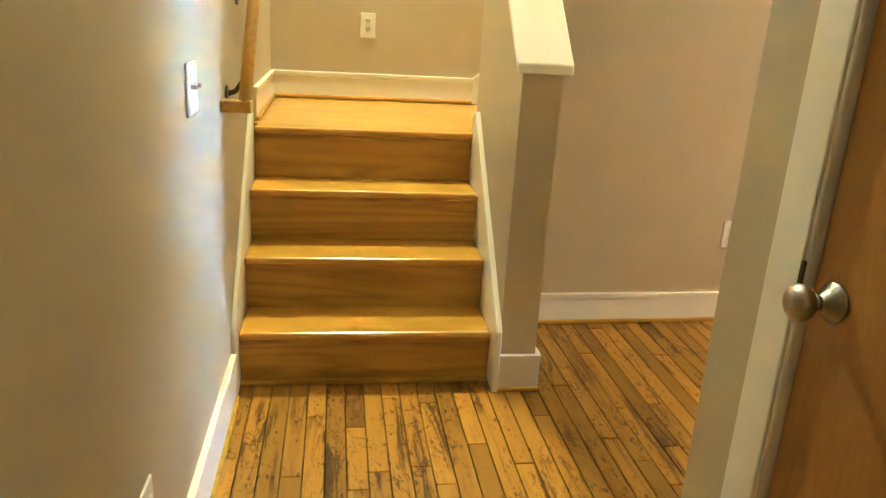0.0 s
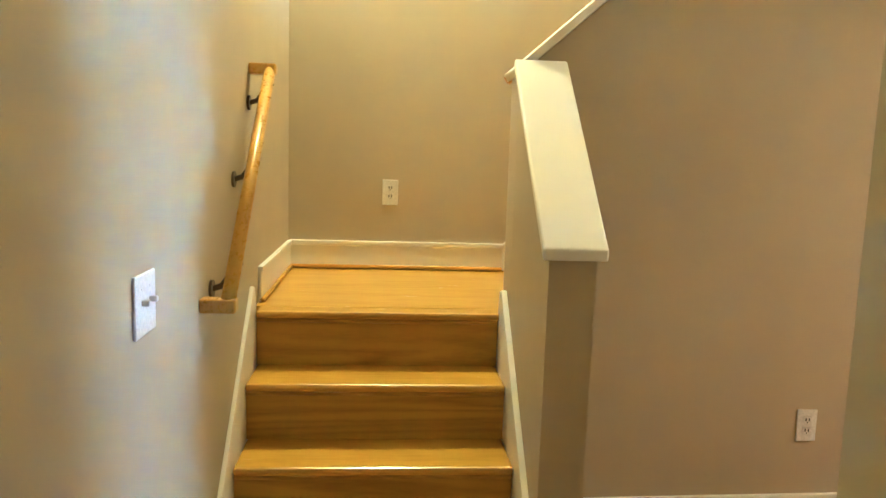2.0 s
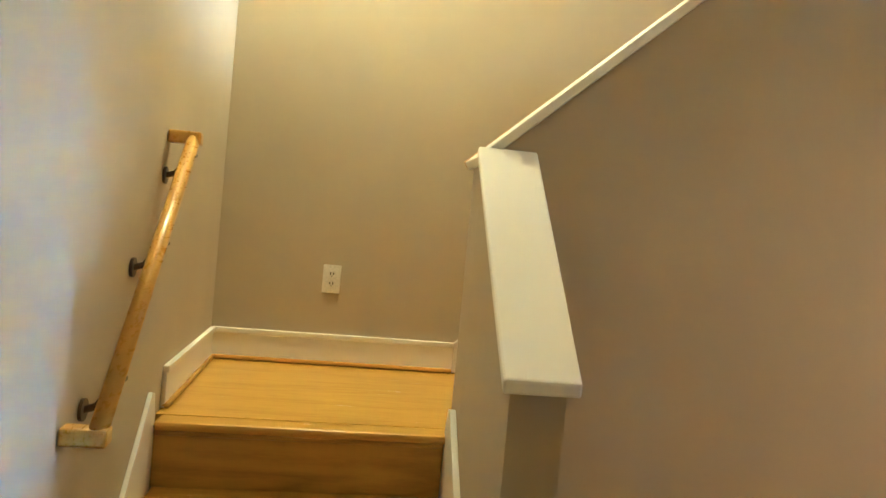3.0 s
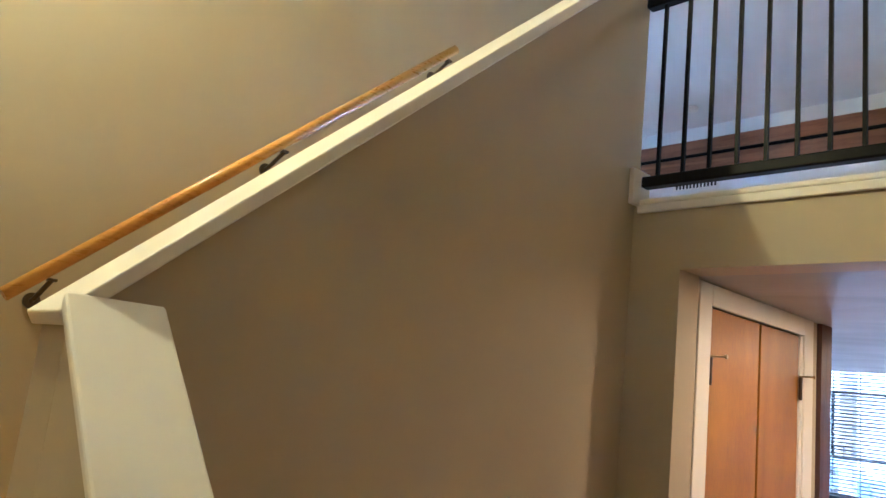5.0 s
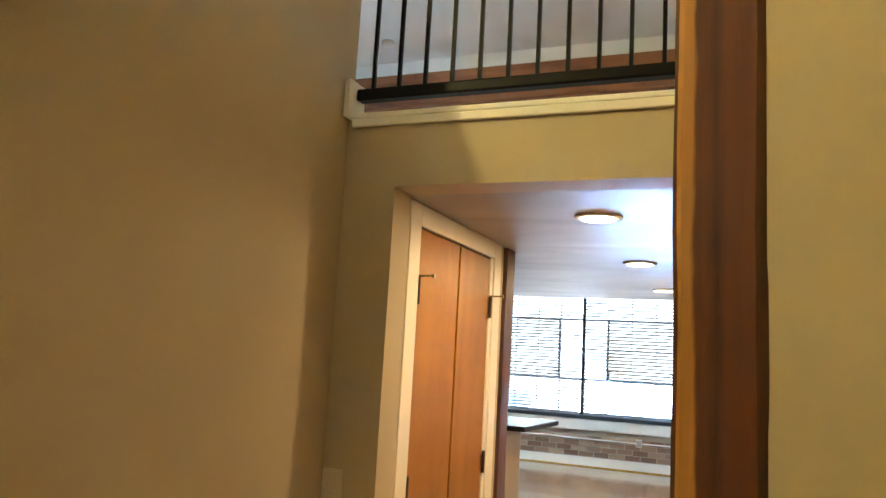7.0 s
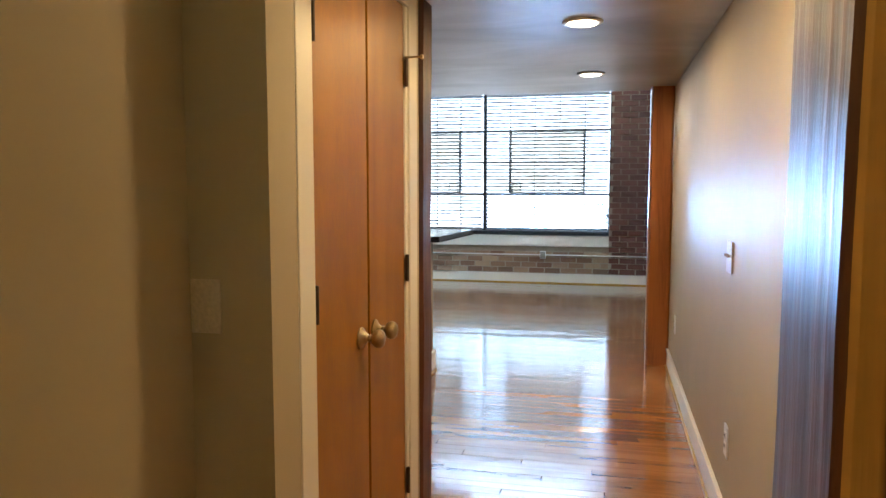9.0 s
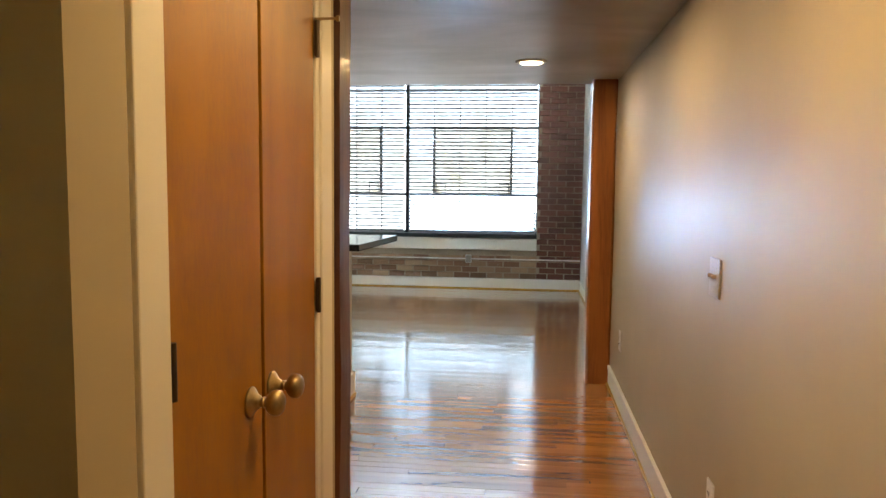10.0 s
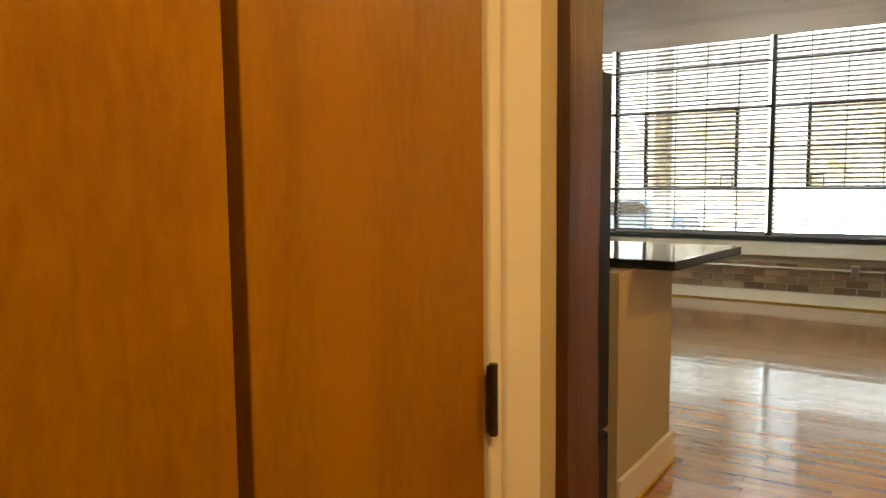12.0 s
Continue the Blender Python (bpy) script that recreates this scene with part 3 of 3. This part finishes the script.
duct = thing("air_duct", (7.4, 1.5, 3.6), "white painted air duct with slotted grilles", "duct")
part("casing", boxes((7.2, -0.87, 3.58, 7.65, 4.6, 3.93), bevel=0.01), CEIL, duct)
for y in (-0.05, 2.45):
    g = part("grille", boxes((7.19, y, 3.80, 7.2, y + 0.5, 3.90), bevel=0.002), PLATE, duct)
    for k in range(12):
        part("slot", boxes((7.186, y + 0.03 + k * 0.038, 3.815, 7.192, y + 0.05 + k * 0.038, 3.885)), SLOT, g)
smoke = solid("smoke_detector", turned([(0.062, 0.0), (0.065, 0.012), (0.06, 0.03), (0.03, 0.036)], Matrix.Translation((6.39, 2.36, TOP)) @ pose(0, 0, 0, 180)), PLATE, "white round smoke detector on the ceiling", "smoke detector", at=(6.39, 2.36, TOP - 0.03))


# ---- doors ----
def knob(parent, place, mat):
    k = part("knob", turned([(0.031, 0.0), (0.032, 0.003), (0.030, 0.006), (0.021, 0.012), (0.015, 0.018), (0.0135, 0.022), (0.010, 0.023), (0.010, 0.028), (0.012, 0.029), (0.012, 0.032), (0.010, 0.033), (0.011, 0.036), (0.019, 0.040), (0.0255, 0.047), (0.028, 0.056), (0.0265, 0.064), (0.020, 0.071), (0.010, 0.0745), (0.002, 0.0755)], place), mat, parent, "round satin metal knob")
    return k


def casing(name, label, rows):
    c = thing(name, (0, 0, 0), label, "door casing", kind="structure")
    for r in rows:
        part("casing_board", boxes(r, bevel=0.004), TRIM, c)
    return c


def hinge(parent, x, y, z):
    h = boxes((x - 0.004, y - 0.003, z - 0.045, x + 0.012, y + 0.002, z + 0.045))
    tube(h, (x, y - 0.006, z - 0.048), (x, y - 0.006, z + 0.048), 0.006)
    part("hinge", h, BRONZE, parent, "dark hinge")


casing("door_trim_1", "cream casing round the closet doors", [(2.839, 0.392, 0, 2.935, 0.4095, 2.022), (3.808, 0.392, 0, 3.910, 0.4095, 2.022), (2.936, 0.392, 1.945, 3.807, 0.4095, 2.022),
       (2.936, 0.397, 0, 2.9405, 0.50, 1.944), (3.775, 0.399, 0, 3.807, 0.50, 1.944)])
for x0, x1, kx, hx, side in ((2.943, 3.361, 3.290, 2.940, "door_1"), (3.378, 3.766, 3.420, 3.772, "door_2")):
    d = thing(side, (x0, 0.42, 0.01), "closed flush amber birch closet door", "door", "closet doors", "structure")
    part("leaf", boxes((x0, 0.403, 0.012, x1, 0.438, 1.939), bevel=0.002), DOORWOOD, d)
    knob(d, pose(kx, 0.403, 0.876, 90), BRASS)
    for z in (0.25, 1.030, 1.715):
        hinge(d, hx, 0.399, z)
    ht = boxes((hx - 0.004, 0.383, 1.762, hx + 0.004, 0.401, 1.769))
    tube(ht, (hx, 0.340, 1.767), (hx, 0.401, 1.767), 0.0035)
    tube(ht, (hx, 0.334, 1.767), (hx, 0.342, 1.767), 0.008)
    part("hinge_stop", ht, BRASS, d, "small hinge pin door stop")

casing("door_trim_2", "cream casing round the entry door", [(1.020, -1.282, 0, 1.039, -1.195, 2.05), (1.018, -2.26, 0, 1.039, -2.152, 2.05), (1.018, -2.26, 2.052, 1.039, -1.195, 2.15),
       (1.0225, -1.292, 0, 1.15, -1.2825, 2.05)])
d3 = thing("door_3", (1.05, -2.1, 0.01), "flush birch entry door, closed", "door", "", "structure")
part("leaf", boxes((1.040, -2.14, 0.012, 1.08, -1.294, 2.04), bevel=0.002), ENTRYDOOR, d3)
knob(d3, pose(1.04, -1.345, 0.858, 0, -90), NICKEL)
part("latch_plate", boxes((1.0185, -1.2890, 0.852, 1.04, -1.2815, 0.902)), BRONZE, d3)


# ---- switches and outlets ----
def face_plate(name, place, w, h, kind, label, mat=PLATE):
    """A wall plate in the plane x (across), z (up), facing -y of its own frame."""
    t = thing(name, place.translation, label, "switch" if kind == "switch" else "outlet")
    inv = Matrix.Translation(-place.translation)

    def put(n, bm, m, lab="", parent=None):
        bm.transform(place)
        return part(n, bm, m, parent or t, lab)
    put("plate", boxes((-w / 2, -0.006, -h / 2, w / 2, 0, h / 2), bevel=0.0025), mat)
    if kind == "switch":
        for dx in ((-0.023, 0.023) if w > 0.1 else (0.0,)):
            put("toggle", boxes((dx - 0.005, -0.021, 0.000, dx + 0.005, -0.006, 0.011), bevel=0.002), mat)
            put("screw", boxes((dx - 0.002, -0.0068, 0.029, dx + 0.002, -0.006, 0.033)), mat)
    elif kind == "outlet":
        for dz in (0.02, -0.02):
            s = put("socket", boxes((-0.016, -0.0085, dz - 0.014, 0.016, -0.006, dz + 0.014), bevel=0.002), mat)
            for dx in (-0.006, 0.006):
                put("slot", boxes((dx - 0.0022, -0.0094, dz - 0.003, dx + 0.0022, -0.0084, dz + 0.008)), SLOT, "", s)
            put("slot", boxes((-0.002, -0.0092, dz - 0.010, 0.002, -0.0084, dz - 0.006)), SLOT, "", s)
    return t


face_plate("wall_outlet", pose(0.463, YB, 1.15), 0.075, 0.12, "outlet", "white duplex outlet on the landing wall")
face_plate("wall_outlet", pose(1.988, YW + 0.0170, 0.397), 0.075, 0.12, "outlet", "white duplex outlet on the stair wall")
face_plate("wall_switch", pose(-0.015, -0.521, 1.040, 0, 0, 90), 0.118, 0.118, "switch", "white double toggle switch beside the steps")
face_plate("wall_outlet", pose(-0.015, -1.12, 0.362, 0, 0, 90), 0.075, 0.12, "outlet", "white outlet low on the entry wall")
face_plate("wall_switch", pose(4.155, -0.75, 1.057, 0, 0, 180), 0.118, 0.12, "switch", "brassy double toggle switch on the hall wall", plain("almond_plate", (0.50, 0.42, 0.30), 0.3, 0.3, 0.01))
face_plate("wall_outlet", pose(4.10, -0.75, 0.372, 0, 0, 180), 0.075, 0.12, "outlet", "white outlet low on the hall wall")
face_plate("wall_outlet", pose(6.29, -0.75, 0.40, 0, 0, 180), 0.075, 0.12, "outlet", "white outlet near the living room post")
face_plate("blank_plate", pose(XH, 0.522, 1.070, 0, 0, -90), 0.07, 0.115, "blank", "blank beige cover plate beside the hall opening", plain("beige_plate", (0.66, 0.58, 0.44), 0.4, 0, 0.01))

# ---- ceiling lamps ----
for i, x in enumerate((3.235, 4.55, 6.057)):
    r = thing("recessed_light", (x, -0.178, HALL_TOP), "lit round recessed ceiling light with white rim", "ceiling light", "recessed hall lights")
    ring = turned([(0.062, -0.001), (0.062, -0.006), (0.075, -0.010), (0.086, -0.006), (0.088, 0.0)], Matrix.Translation((x, -0.178, HALL_TOP)), 32)
    part("rim", ring, PLATE, r, "white metal rim")
    part("diffuser", turned([(0.060, -0.0125), (0.060, -0.0105), (0.02, -0.0100)], Matrix.Translation((x, -0.178, HALL_TOP)), 32), GLOW, r, "glowing lens")
    lamp("hall_lamp", 'AREA', (x, -0.178, HALL_TOP - 0.02), HALL_W, HALLWARM, 0.11, (x, -0.178, 0))
loft_light = thing("recessed_light", (4.03, -0.55, TOP), "lit round recessed ceiling light above the loft", "ceiling light")
part("rim", turned([(0.062, -0.001), (0.062, -0.006), (0.075, -0.010), (0.086, -0.006), (0.088, 0.0)], Matrix.Translation((4.03, -0.55, TOP)), 32), PLATE, loft_light, "white metal rim")
part("diffuser", turned([(0.060, -0.0125), (0.060, -0.0105), (0.02, -0.0100)], Matrix.Translation((4.03, -0.55, TOP)), 32), GLOW, loft_light, "glowing lens")
lamp("loft_lamp", 'AREA', (4.03, -0.55, TOP - 0.02), LOFT_W, HALLWARM, 0.11, (4.03, -0.55, 0))
LX = (0.45, 1.30, 3.42)
pend = thing("landing_pendant", LX, "warm bare-bulb pendant above the landing", "pendant lamp")
part("stem", tube(bmesh.new(), (LX[0], LX[1], LX[2] + 0.11), (LX[0], LX[1], TOP), 0.006), BRONZE, pend)
part("canopy", turned([(0.05, 0.0), (0.045, -0.02), (0.01, -0.03)], Matrix.Translation((LX[0], LX[1], TOP))), BRONZE, pend)
part("fitter", turned([(0.035, 0.06), (0.035, 0.10), (0.01, 0.115)], Matrix.Translation(LX)), BRONZE, pend)
lamp("landing_lamp", 'POINT', LX, LANDING_W, WARM, 0.055)

# ---- kitchen ----
half = structure("wall_bar", boxes((5.6, 0.903, 0, 6.272, 1.0, 0.96)), WALL, "beige half wall under the bar top")
board_run("baseboard", [('x', 5.6, 6.29, 0.903, -1, 0, 0.15), ('y', 0.885, 1.0, 6.272, 1, 0, 0.15)], "cream baseboard round the bar wall")
solid("bar_top", prism([(5.74, 0.735), (6.52, 0.66), (6.52, 1.55), (5.74, 1.55)], 'z', 0.962, 1.0, 0.005), GRANITE, "polished black granite bar top", "worktop")
base_cab = thing("base_cabinet", (5.95, 1.2, 0), "maple kitchen base cabinet behind the bar wall", "cabinet")
part("body", boxes((5.6, 1.003, 0.1, 6.26, 1.5, 0.955)), CABINET, base_cab)
part("plinth", boxes((5.6, 1.003, 0.0, 6.26, 1.45, 0.098)), SLOT, base_cab)
fridge = thing("refrigerator", (4.6, 1.0, 0), "tall dark steel refrigerator beside the timber post", "refrigerator")
part("body", boxes((4.17, 0.72, 0.03, 4.885, 1.42, 1.60), bevel=0.006), STEEL, fridge)
part("door", boxes((4.17, 0.66, 0.62, 4.885, 0.718, 1.60), bevel=0.012), STEEL, fridge)
part("freezer_drawer", boxes((4.17, 0.66, 0.08, 4.885, 0.718, 0.61), bevel=0.012), STEEL, fridge)
part("base", boxes((4.19, 0.74, 0.0, 4.865, 1.40, 0.03)), SLOT, fridge)

# ---- windows and blinds ----
BAYS = ((-0.312, 1.358), (1.382, 3.048), (3.072, 4.28))
ZR = (0.715, 1.195, 1.63, 2.055, 2.525, 2.99, 3.46, 4.0)
for bi, (ya, yb) in enumerate(BAYS):
    w = thing("window_%d" % (bi + 1), (WX + 0.15, (ya + yb) / 2, WIN_B), "dark steel factory window with many panes", "window", "factory windows", "structure")
    cols = 5 if bi < 2 else 4
    f = 0.010
    part("frame", boxes((WX + 0.12, ya, WIN_B - 0.02, WX + 0.18, ya + f, WIN_T), (WX + 0.12, yb - f, WIN_B - 0.02, WX + 0.18, yb, WIN_T), (WX + 0.12, ya + f, WIN_B - 0.02, WX + 0.18, yb - f, WIN_B + 0.025), (WX + 0.12, ya + f, WIN_T - 0.03, WX + 0.18, yb - f, WIN_T)), DARKFRAME, w)
    ys = [ya + (yb - ya) * k / cols for k in range(cols + 1)]
    for y in ys[1:-1]:
        part("muntin", boxes((WX + 0.14, y - 0.0052, WIN_B + 0.02, WX + 0.165, y + 0.0052, WIN_T - 0.03)), DARKFRAME, w)
    for z in ZR[1:-1]:
        t = 0.017 if z in (1.195, 2.055) else 0.011
        part("glazing_bar", boxes((WX + 0.137, ya + f, z - t, WX + 0.168, yb - f, z + t)), DARKFRAME, w)
    if cols == 5:
        a, b = ys[1] + 0.0, ys[4]
        c = part("casement", boxes((WX + 0.10, a - 0.012, 1.19, WX + 0.15, a + 0.020, 2.07), (WX + 0.10, b - 0.020, 1.19, WX + 0.15, b + 0.012, 2.07), (WX + 0.10, a + 0.020, 2.035, WX + 0.15, b - 0.020, 2.07), (WX + 0.10, a + 0.020, 1.19, WX + 0.15, b - 0.020, 1.225)), DARKFRAME, w, "opening casement frame")
        scr = part("screen", boxes((WX + 0.122, a + 0.012, 1.225, WX + 0.124, b - 0.012, 2.035)), SCREEN, c, "tan insect screen")
        scr.visible_shadow = False
        for y in (a + 0.03, b - 0.16):
            part("stay", boxes((WX + 0.09, y, 1.33, WX + 0.10, y + 0.13, 1.345), (WX + 0.09, y, 1.225, WX + 0.10, y + 0.012, 1.33), (WX + 0.09, y + 0.118, 1.225, WX + 0.10, y + 0.13, 1.33)), DARKFRAME, c, "dark metal window stay")
    pane = part("pane", boxes((WX + 0.150, ya + f, WIN_B + 0.02, WX + 0.153, yb - f, WIN_T - 0.03)), GLASS, w)
    pane.visible_shadow = False
for y in (1.37, 3.06):
    solid("window_post", boxes((WX + 0.12, y - 0.0118, WIN_B, WX + 0.19, y + 0.0118, WIN_T)), DARKFRAME, "dark steel post between the windows", "window frame", "structure")
sill_w = thing("window_sill", (WX, 2, 0.5), "white painted concrete sill with dark edge", "window sill", kind="structure")
part("apron", boxes((WX - 0.03, WIN_R, 0.50, WX + 0.02, 4.58, 0.648), bevel=0.006), TRIM, sill_w)
part("dark_edge", boxes((WX - 0.04, WIN_R, 0.652, WX + 0.19, 4.58, 0.70), bevel=0.005), DARKFRAME, sill_w, "dark metal sill edge")
for bi, (ya, yb) in enumerate(BAYS):
    bl = thing("window_blind", (WX + 0.05, (ya + yb) / 2, WIN_B), "lowered pale slatted blind, slats tilted open", "blind", "window blinds")
    me = mesh_of("slat", prism([(-0.022, 0.007), (0.0, 0.002), (0.022, -0.010), (0.022, -0.007), (0.0, 0.005), (-0.022, 0.010)], 'x', 0, 1), BLINDM, (0, 0, 0))
    me.transform(Matrix(((0, 1, 0, 0), (1, 0, 0, 0), (0, 0, 1, 0), (0, 0, 0, 1))))
    for k in range(68):
        s = new("slat", me)
        s.parent = bl
        s.matrix_basis = Matrix.Translation(Vector((WX + 0.05, ya + 0.02, 0.735 + k * 0.0472)) - ORIGIN[bl]) @ Matrix.Diagonal((1, yb - ya - 0.04, 1, 1))
    for y in (ya + 0.3, (ya + yb) / 2, yb - 0.3):
        part("ladder_cord", boxes((WX + 0.048, y - 0.0015, 0.72, WX + 0.052, y + 0.0015, WIN_T)), BLINDM, bl)
    part("bottom_rail", boxes((WX + 0.03, ya + 0.02, 0.705, WX + 0.07, yb - 0.02, 0.722), bevel=0.003), BLINDM, bl)
    part("headrail", boxes((WX + 0.02, ya + 0.02, WIN_T - 0.05, WX + 0.08, yb - 0.02, WIN_T - 0.001)), BLINDM, bl)
pipe = solid("wall_conduit", tube(bmesh.new(), (WX - 0.035, -0.86, 0.385), (WX - 0.035, 4.5, 0.385), 0.009, 10), PLATE, "thin white conduit along the brick", "pipe")
boxy = thing("junction_box", (WX - 0.02, 0.548, 0.385), "small white outlet box on the conduit", "outlet")
part("body", boxes((WX - 0.06, 0.51, 0.335, WX - 0.0, 0.586, 0.435), bevel=0.005), PLATE, boxy)
part("cover", boxes((WX - 0.066, 0.515, 0.34, WX - 0.06, 0.581, 0.43), bevel=0.002), NICKEL, boxy)

# ---- outdoors ----
post_out = solid("porch_post", boxes((14.0, 3.28, -0.7, 14.22, 3.5, 8.0), bevel=0.02), plain("pale_grey_paint", (0.50, 0.56, 0.58), 0.6), "pale grey porch post outside the window", "post")



def parked_car(at, paint_mat, label):
    """A small saloon seen from the side, nose along y: body, cabin glass, wheels with rims."""
    car = thing("parked_car", at, label, "car", "parked cars")
    x, y, z = at
    side = [(-2.1, 0.35), (2.1, 0.32), (2.15, 0.62), (1.95, 0.82), (1.0, 0.92), (0.45, 1.38), (-0.95, 1.42), (-1.55, 0.98), (-2.1, 0.92), (-2.18, 0.6)]
    part("body", prism([(y + u, z + v) for u, v in side], 'x', x - 0.85, x + 0.85, 0.05), paint_mat, car)
    for pts in ([(0.85, 0.95), (0.40, 1.30), (-0.15, 1.33), (-0.15, 0.95)], [(-0.22, 0.95), (-0.22, 1.33), (-0.88, 1.34), (-1.30, 1.0)]):
        part("side_window", prism([(y + u, z + v) for u, v in pts], 'x', x - 0.858, x - 0.852), SLOT, car, "dark side window")
    for u in (-1.35, 1.32):
        w = part("wheel", tube(bmesh.new(), (x - 0.88, y + u, z + 0.32), (x - 0.66, y + u, z + 0.32), 0.32, 20), SLOT, car, "black tyre")
        part("rim", tube(bmesh.new(), (x - 0.89, y + u, z + 0.32), (x - 0.882, y + u, z + 0.32), 0.19, 16), NICKEL, w)
    for u, m in ((2.06, PLATE), (-2.1, BRASS)):
        part("lamp", boxes((x - 0.80, y + u - 0.05, z + 0.66, x - 0.45, y + u + 0.06, z + 0.78), bevel=0.02), m, car)
    return car


parked_car((24.5, 7.9, -0.7), plain("blue_grey_car_paint", (0.16, 0.24, 0.34), 0.3), "blue-grey saloon parked outside")
parked_car((26.0, 0.9, -0.7), plain("silver_car_paint", (0.36, 0.38, 0.40), 0.3), "silver saloon parked outside")


# ---- bricks ----
def bricks(parent, mat, y0, y1, z0, z1, face, rng):
    meshes = {}
    for k in range(int((z1 - z0) / 0.0735)):
        z, y = z0 + k * 0.0735, y0 - (0.105 if k % 2 else 0.0)
        while y < y1 - 0.02:
            a, b = max(y, y0), min(y + 0.2, y1)
            if b - a > 0.04:
                key = (round(b - a, 2), rng.randrange(3))
                if key not in meshes:
                    bm = boxes((0, 0.0, 0, 0.07, key[0] - 0.004, 0.062))
                    for v in bm.verts:
                        v.co += Vector((rng.uniform(-0.004, 0.004), rng.uniform(-0.003, 0.003), rng.uniform(-0.003, 0.003)))
                    meshes[key] = mesh_of("brick", bm, mat, (0, 0, 0))
                ob = new("brick", meshes[key])
                ob.parent = parent
                ob.location = (face + rng.uniform(-0.005, 0.004), a, z)
            y += 0.212


_r = random.Random(5)
bricks(wall_window, BRICK_DARK, -0.868, -0.315, 0.14, 2.66, WX - 0.004, _r)
bricks(wall_window, BRICK_TAN, -0.310, 3.4, 0.14, 0.50, WX - 0.004, _r)


# ---- floor boards ----
GAP = 0.0013


def boards(parent, mat, x0, x1, y0, y1, width, rng, lengths, joined=False, gap=GAP, edge=0.0016, tilt=0.010):
    meshes, rows = {}, []
    n = round((x1 - x0) / width)
    w = (x1 - x0) / n
    for i in range(n):
        x, y = x0 + i * w, y0 - rng.uniform(0, 0.6)
        while y < y1 - 0.01:
            ln = rng.choice(lengths)
            a, b = max(y, y0), min(y + ln, y1)
            y += ln
            if b - a < 0.03:
                continue
            rows.append((x, a, round(b - a, 2) if a > y0 and b < y1 else b - a))
    if joined:
        v, f = [], []
        for x, a, ln in rows:
            k, g, up, tl = len(v), 0.0005, rng.uniform(-0.0006, 0.0004), rng.uniform(-0.012, 0.012)
            c = 0.0009
            for px, py, pz in ((g, g, -0.014), (w - g, g, -0.014), (w - g, ln - g, -0.014), (g, ln - g, -0.014), (g, g, up - c), (w - g, g, up - c), (w - g, ln - g, up - c), (g, ln - g, up - c),
                               (g + c, g + c, up), (w - g - c, g + c, up), (w - g - c, ln - g - c, up), (g + c, ln - g - c, up)):
                v.append((x + px, a + py, pz + (tl * (px - w / 2) if pz > -0.01 else 0)))
            for q in ((0, 1, 5, 4), (1, 2, 6, 5), (2, 3, 7, 6), (3, 0, 4, 7), (4, 5, 9, 8), (5, 6, 10, 9), (6, 7, 11, 10), (7, 4, 8, 11), (8, 9, 10, 11)):
                f.append([k + t for t in q])
        me = bpy.data.meshes.new("floor_boards")
        me.from_pydata(v, [], f)
        me.materials.append(mat)
        ob = new("floor_boards", me)
        ob.parent = parent
        return tagged(ob, kind="stuff")
    for x, a, ln in rows:
        key = (round(ln, 2), rng.randrange(2))
        if key not in meshes:
            bm = boxes((gap, 0.8 * gap, -0.014, w - gap, max(key[0], 0.03) - 0.8 * gap, 0.0))
            bmesh.ops.bevel(bm, geom=[e for e in bm.edges if all(q.co.z > -0.001 for q in e.verts)], offset=edge, segments=1, affect='EDGES')
            meshes[key] = mesh_of("floor_board", bm, mat, (0, 0, 0))
        ob = new("floor_board", meshes[key])
        ob.parent = parent
        ob.location = (x, a, rng.uniform(-0.0012, 0.0003))
        ob.rotation_euler = (0, rng.uniform(-tilt, tilt), 0)


_r = random.Random(11)
boards(floor, OLDFLOOR, -0.015, 1.074, -4.0, 0.525, 0.0605, _r, (0.31, 0.44, 0.62, 0.83, 1.1))
boards(floor, OLDFLOOR, 1.074, 2.03, -1.08, 0.525, 0.0605, _r, (0.31, 0.44, 0.62, 0.83, 1.1))
boards(floor, NEWFLOOR, 2.03, 5.2, -0.75, 0.87, 0.0605, _r, (0.62, 0.83, 1.1, 1.4), False, 0.0004, 0.0007, 0.006)
boards(floor, NEWFLOOR_ISLAND, 5.2, 11.16, -0.87, 4.6, 0.0605, _r, (0.62, 0.83, 1.1, 1.4, 1.8), True)
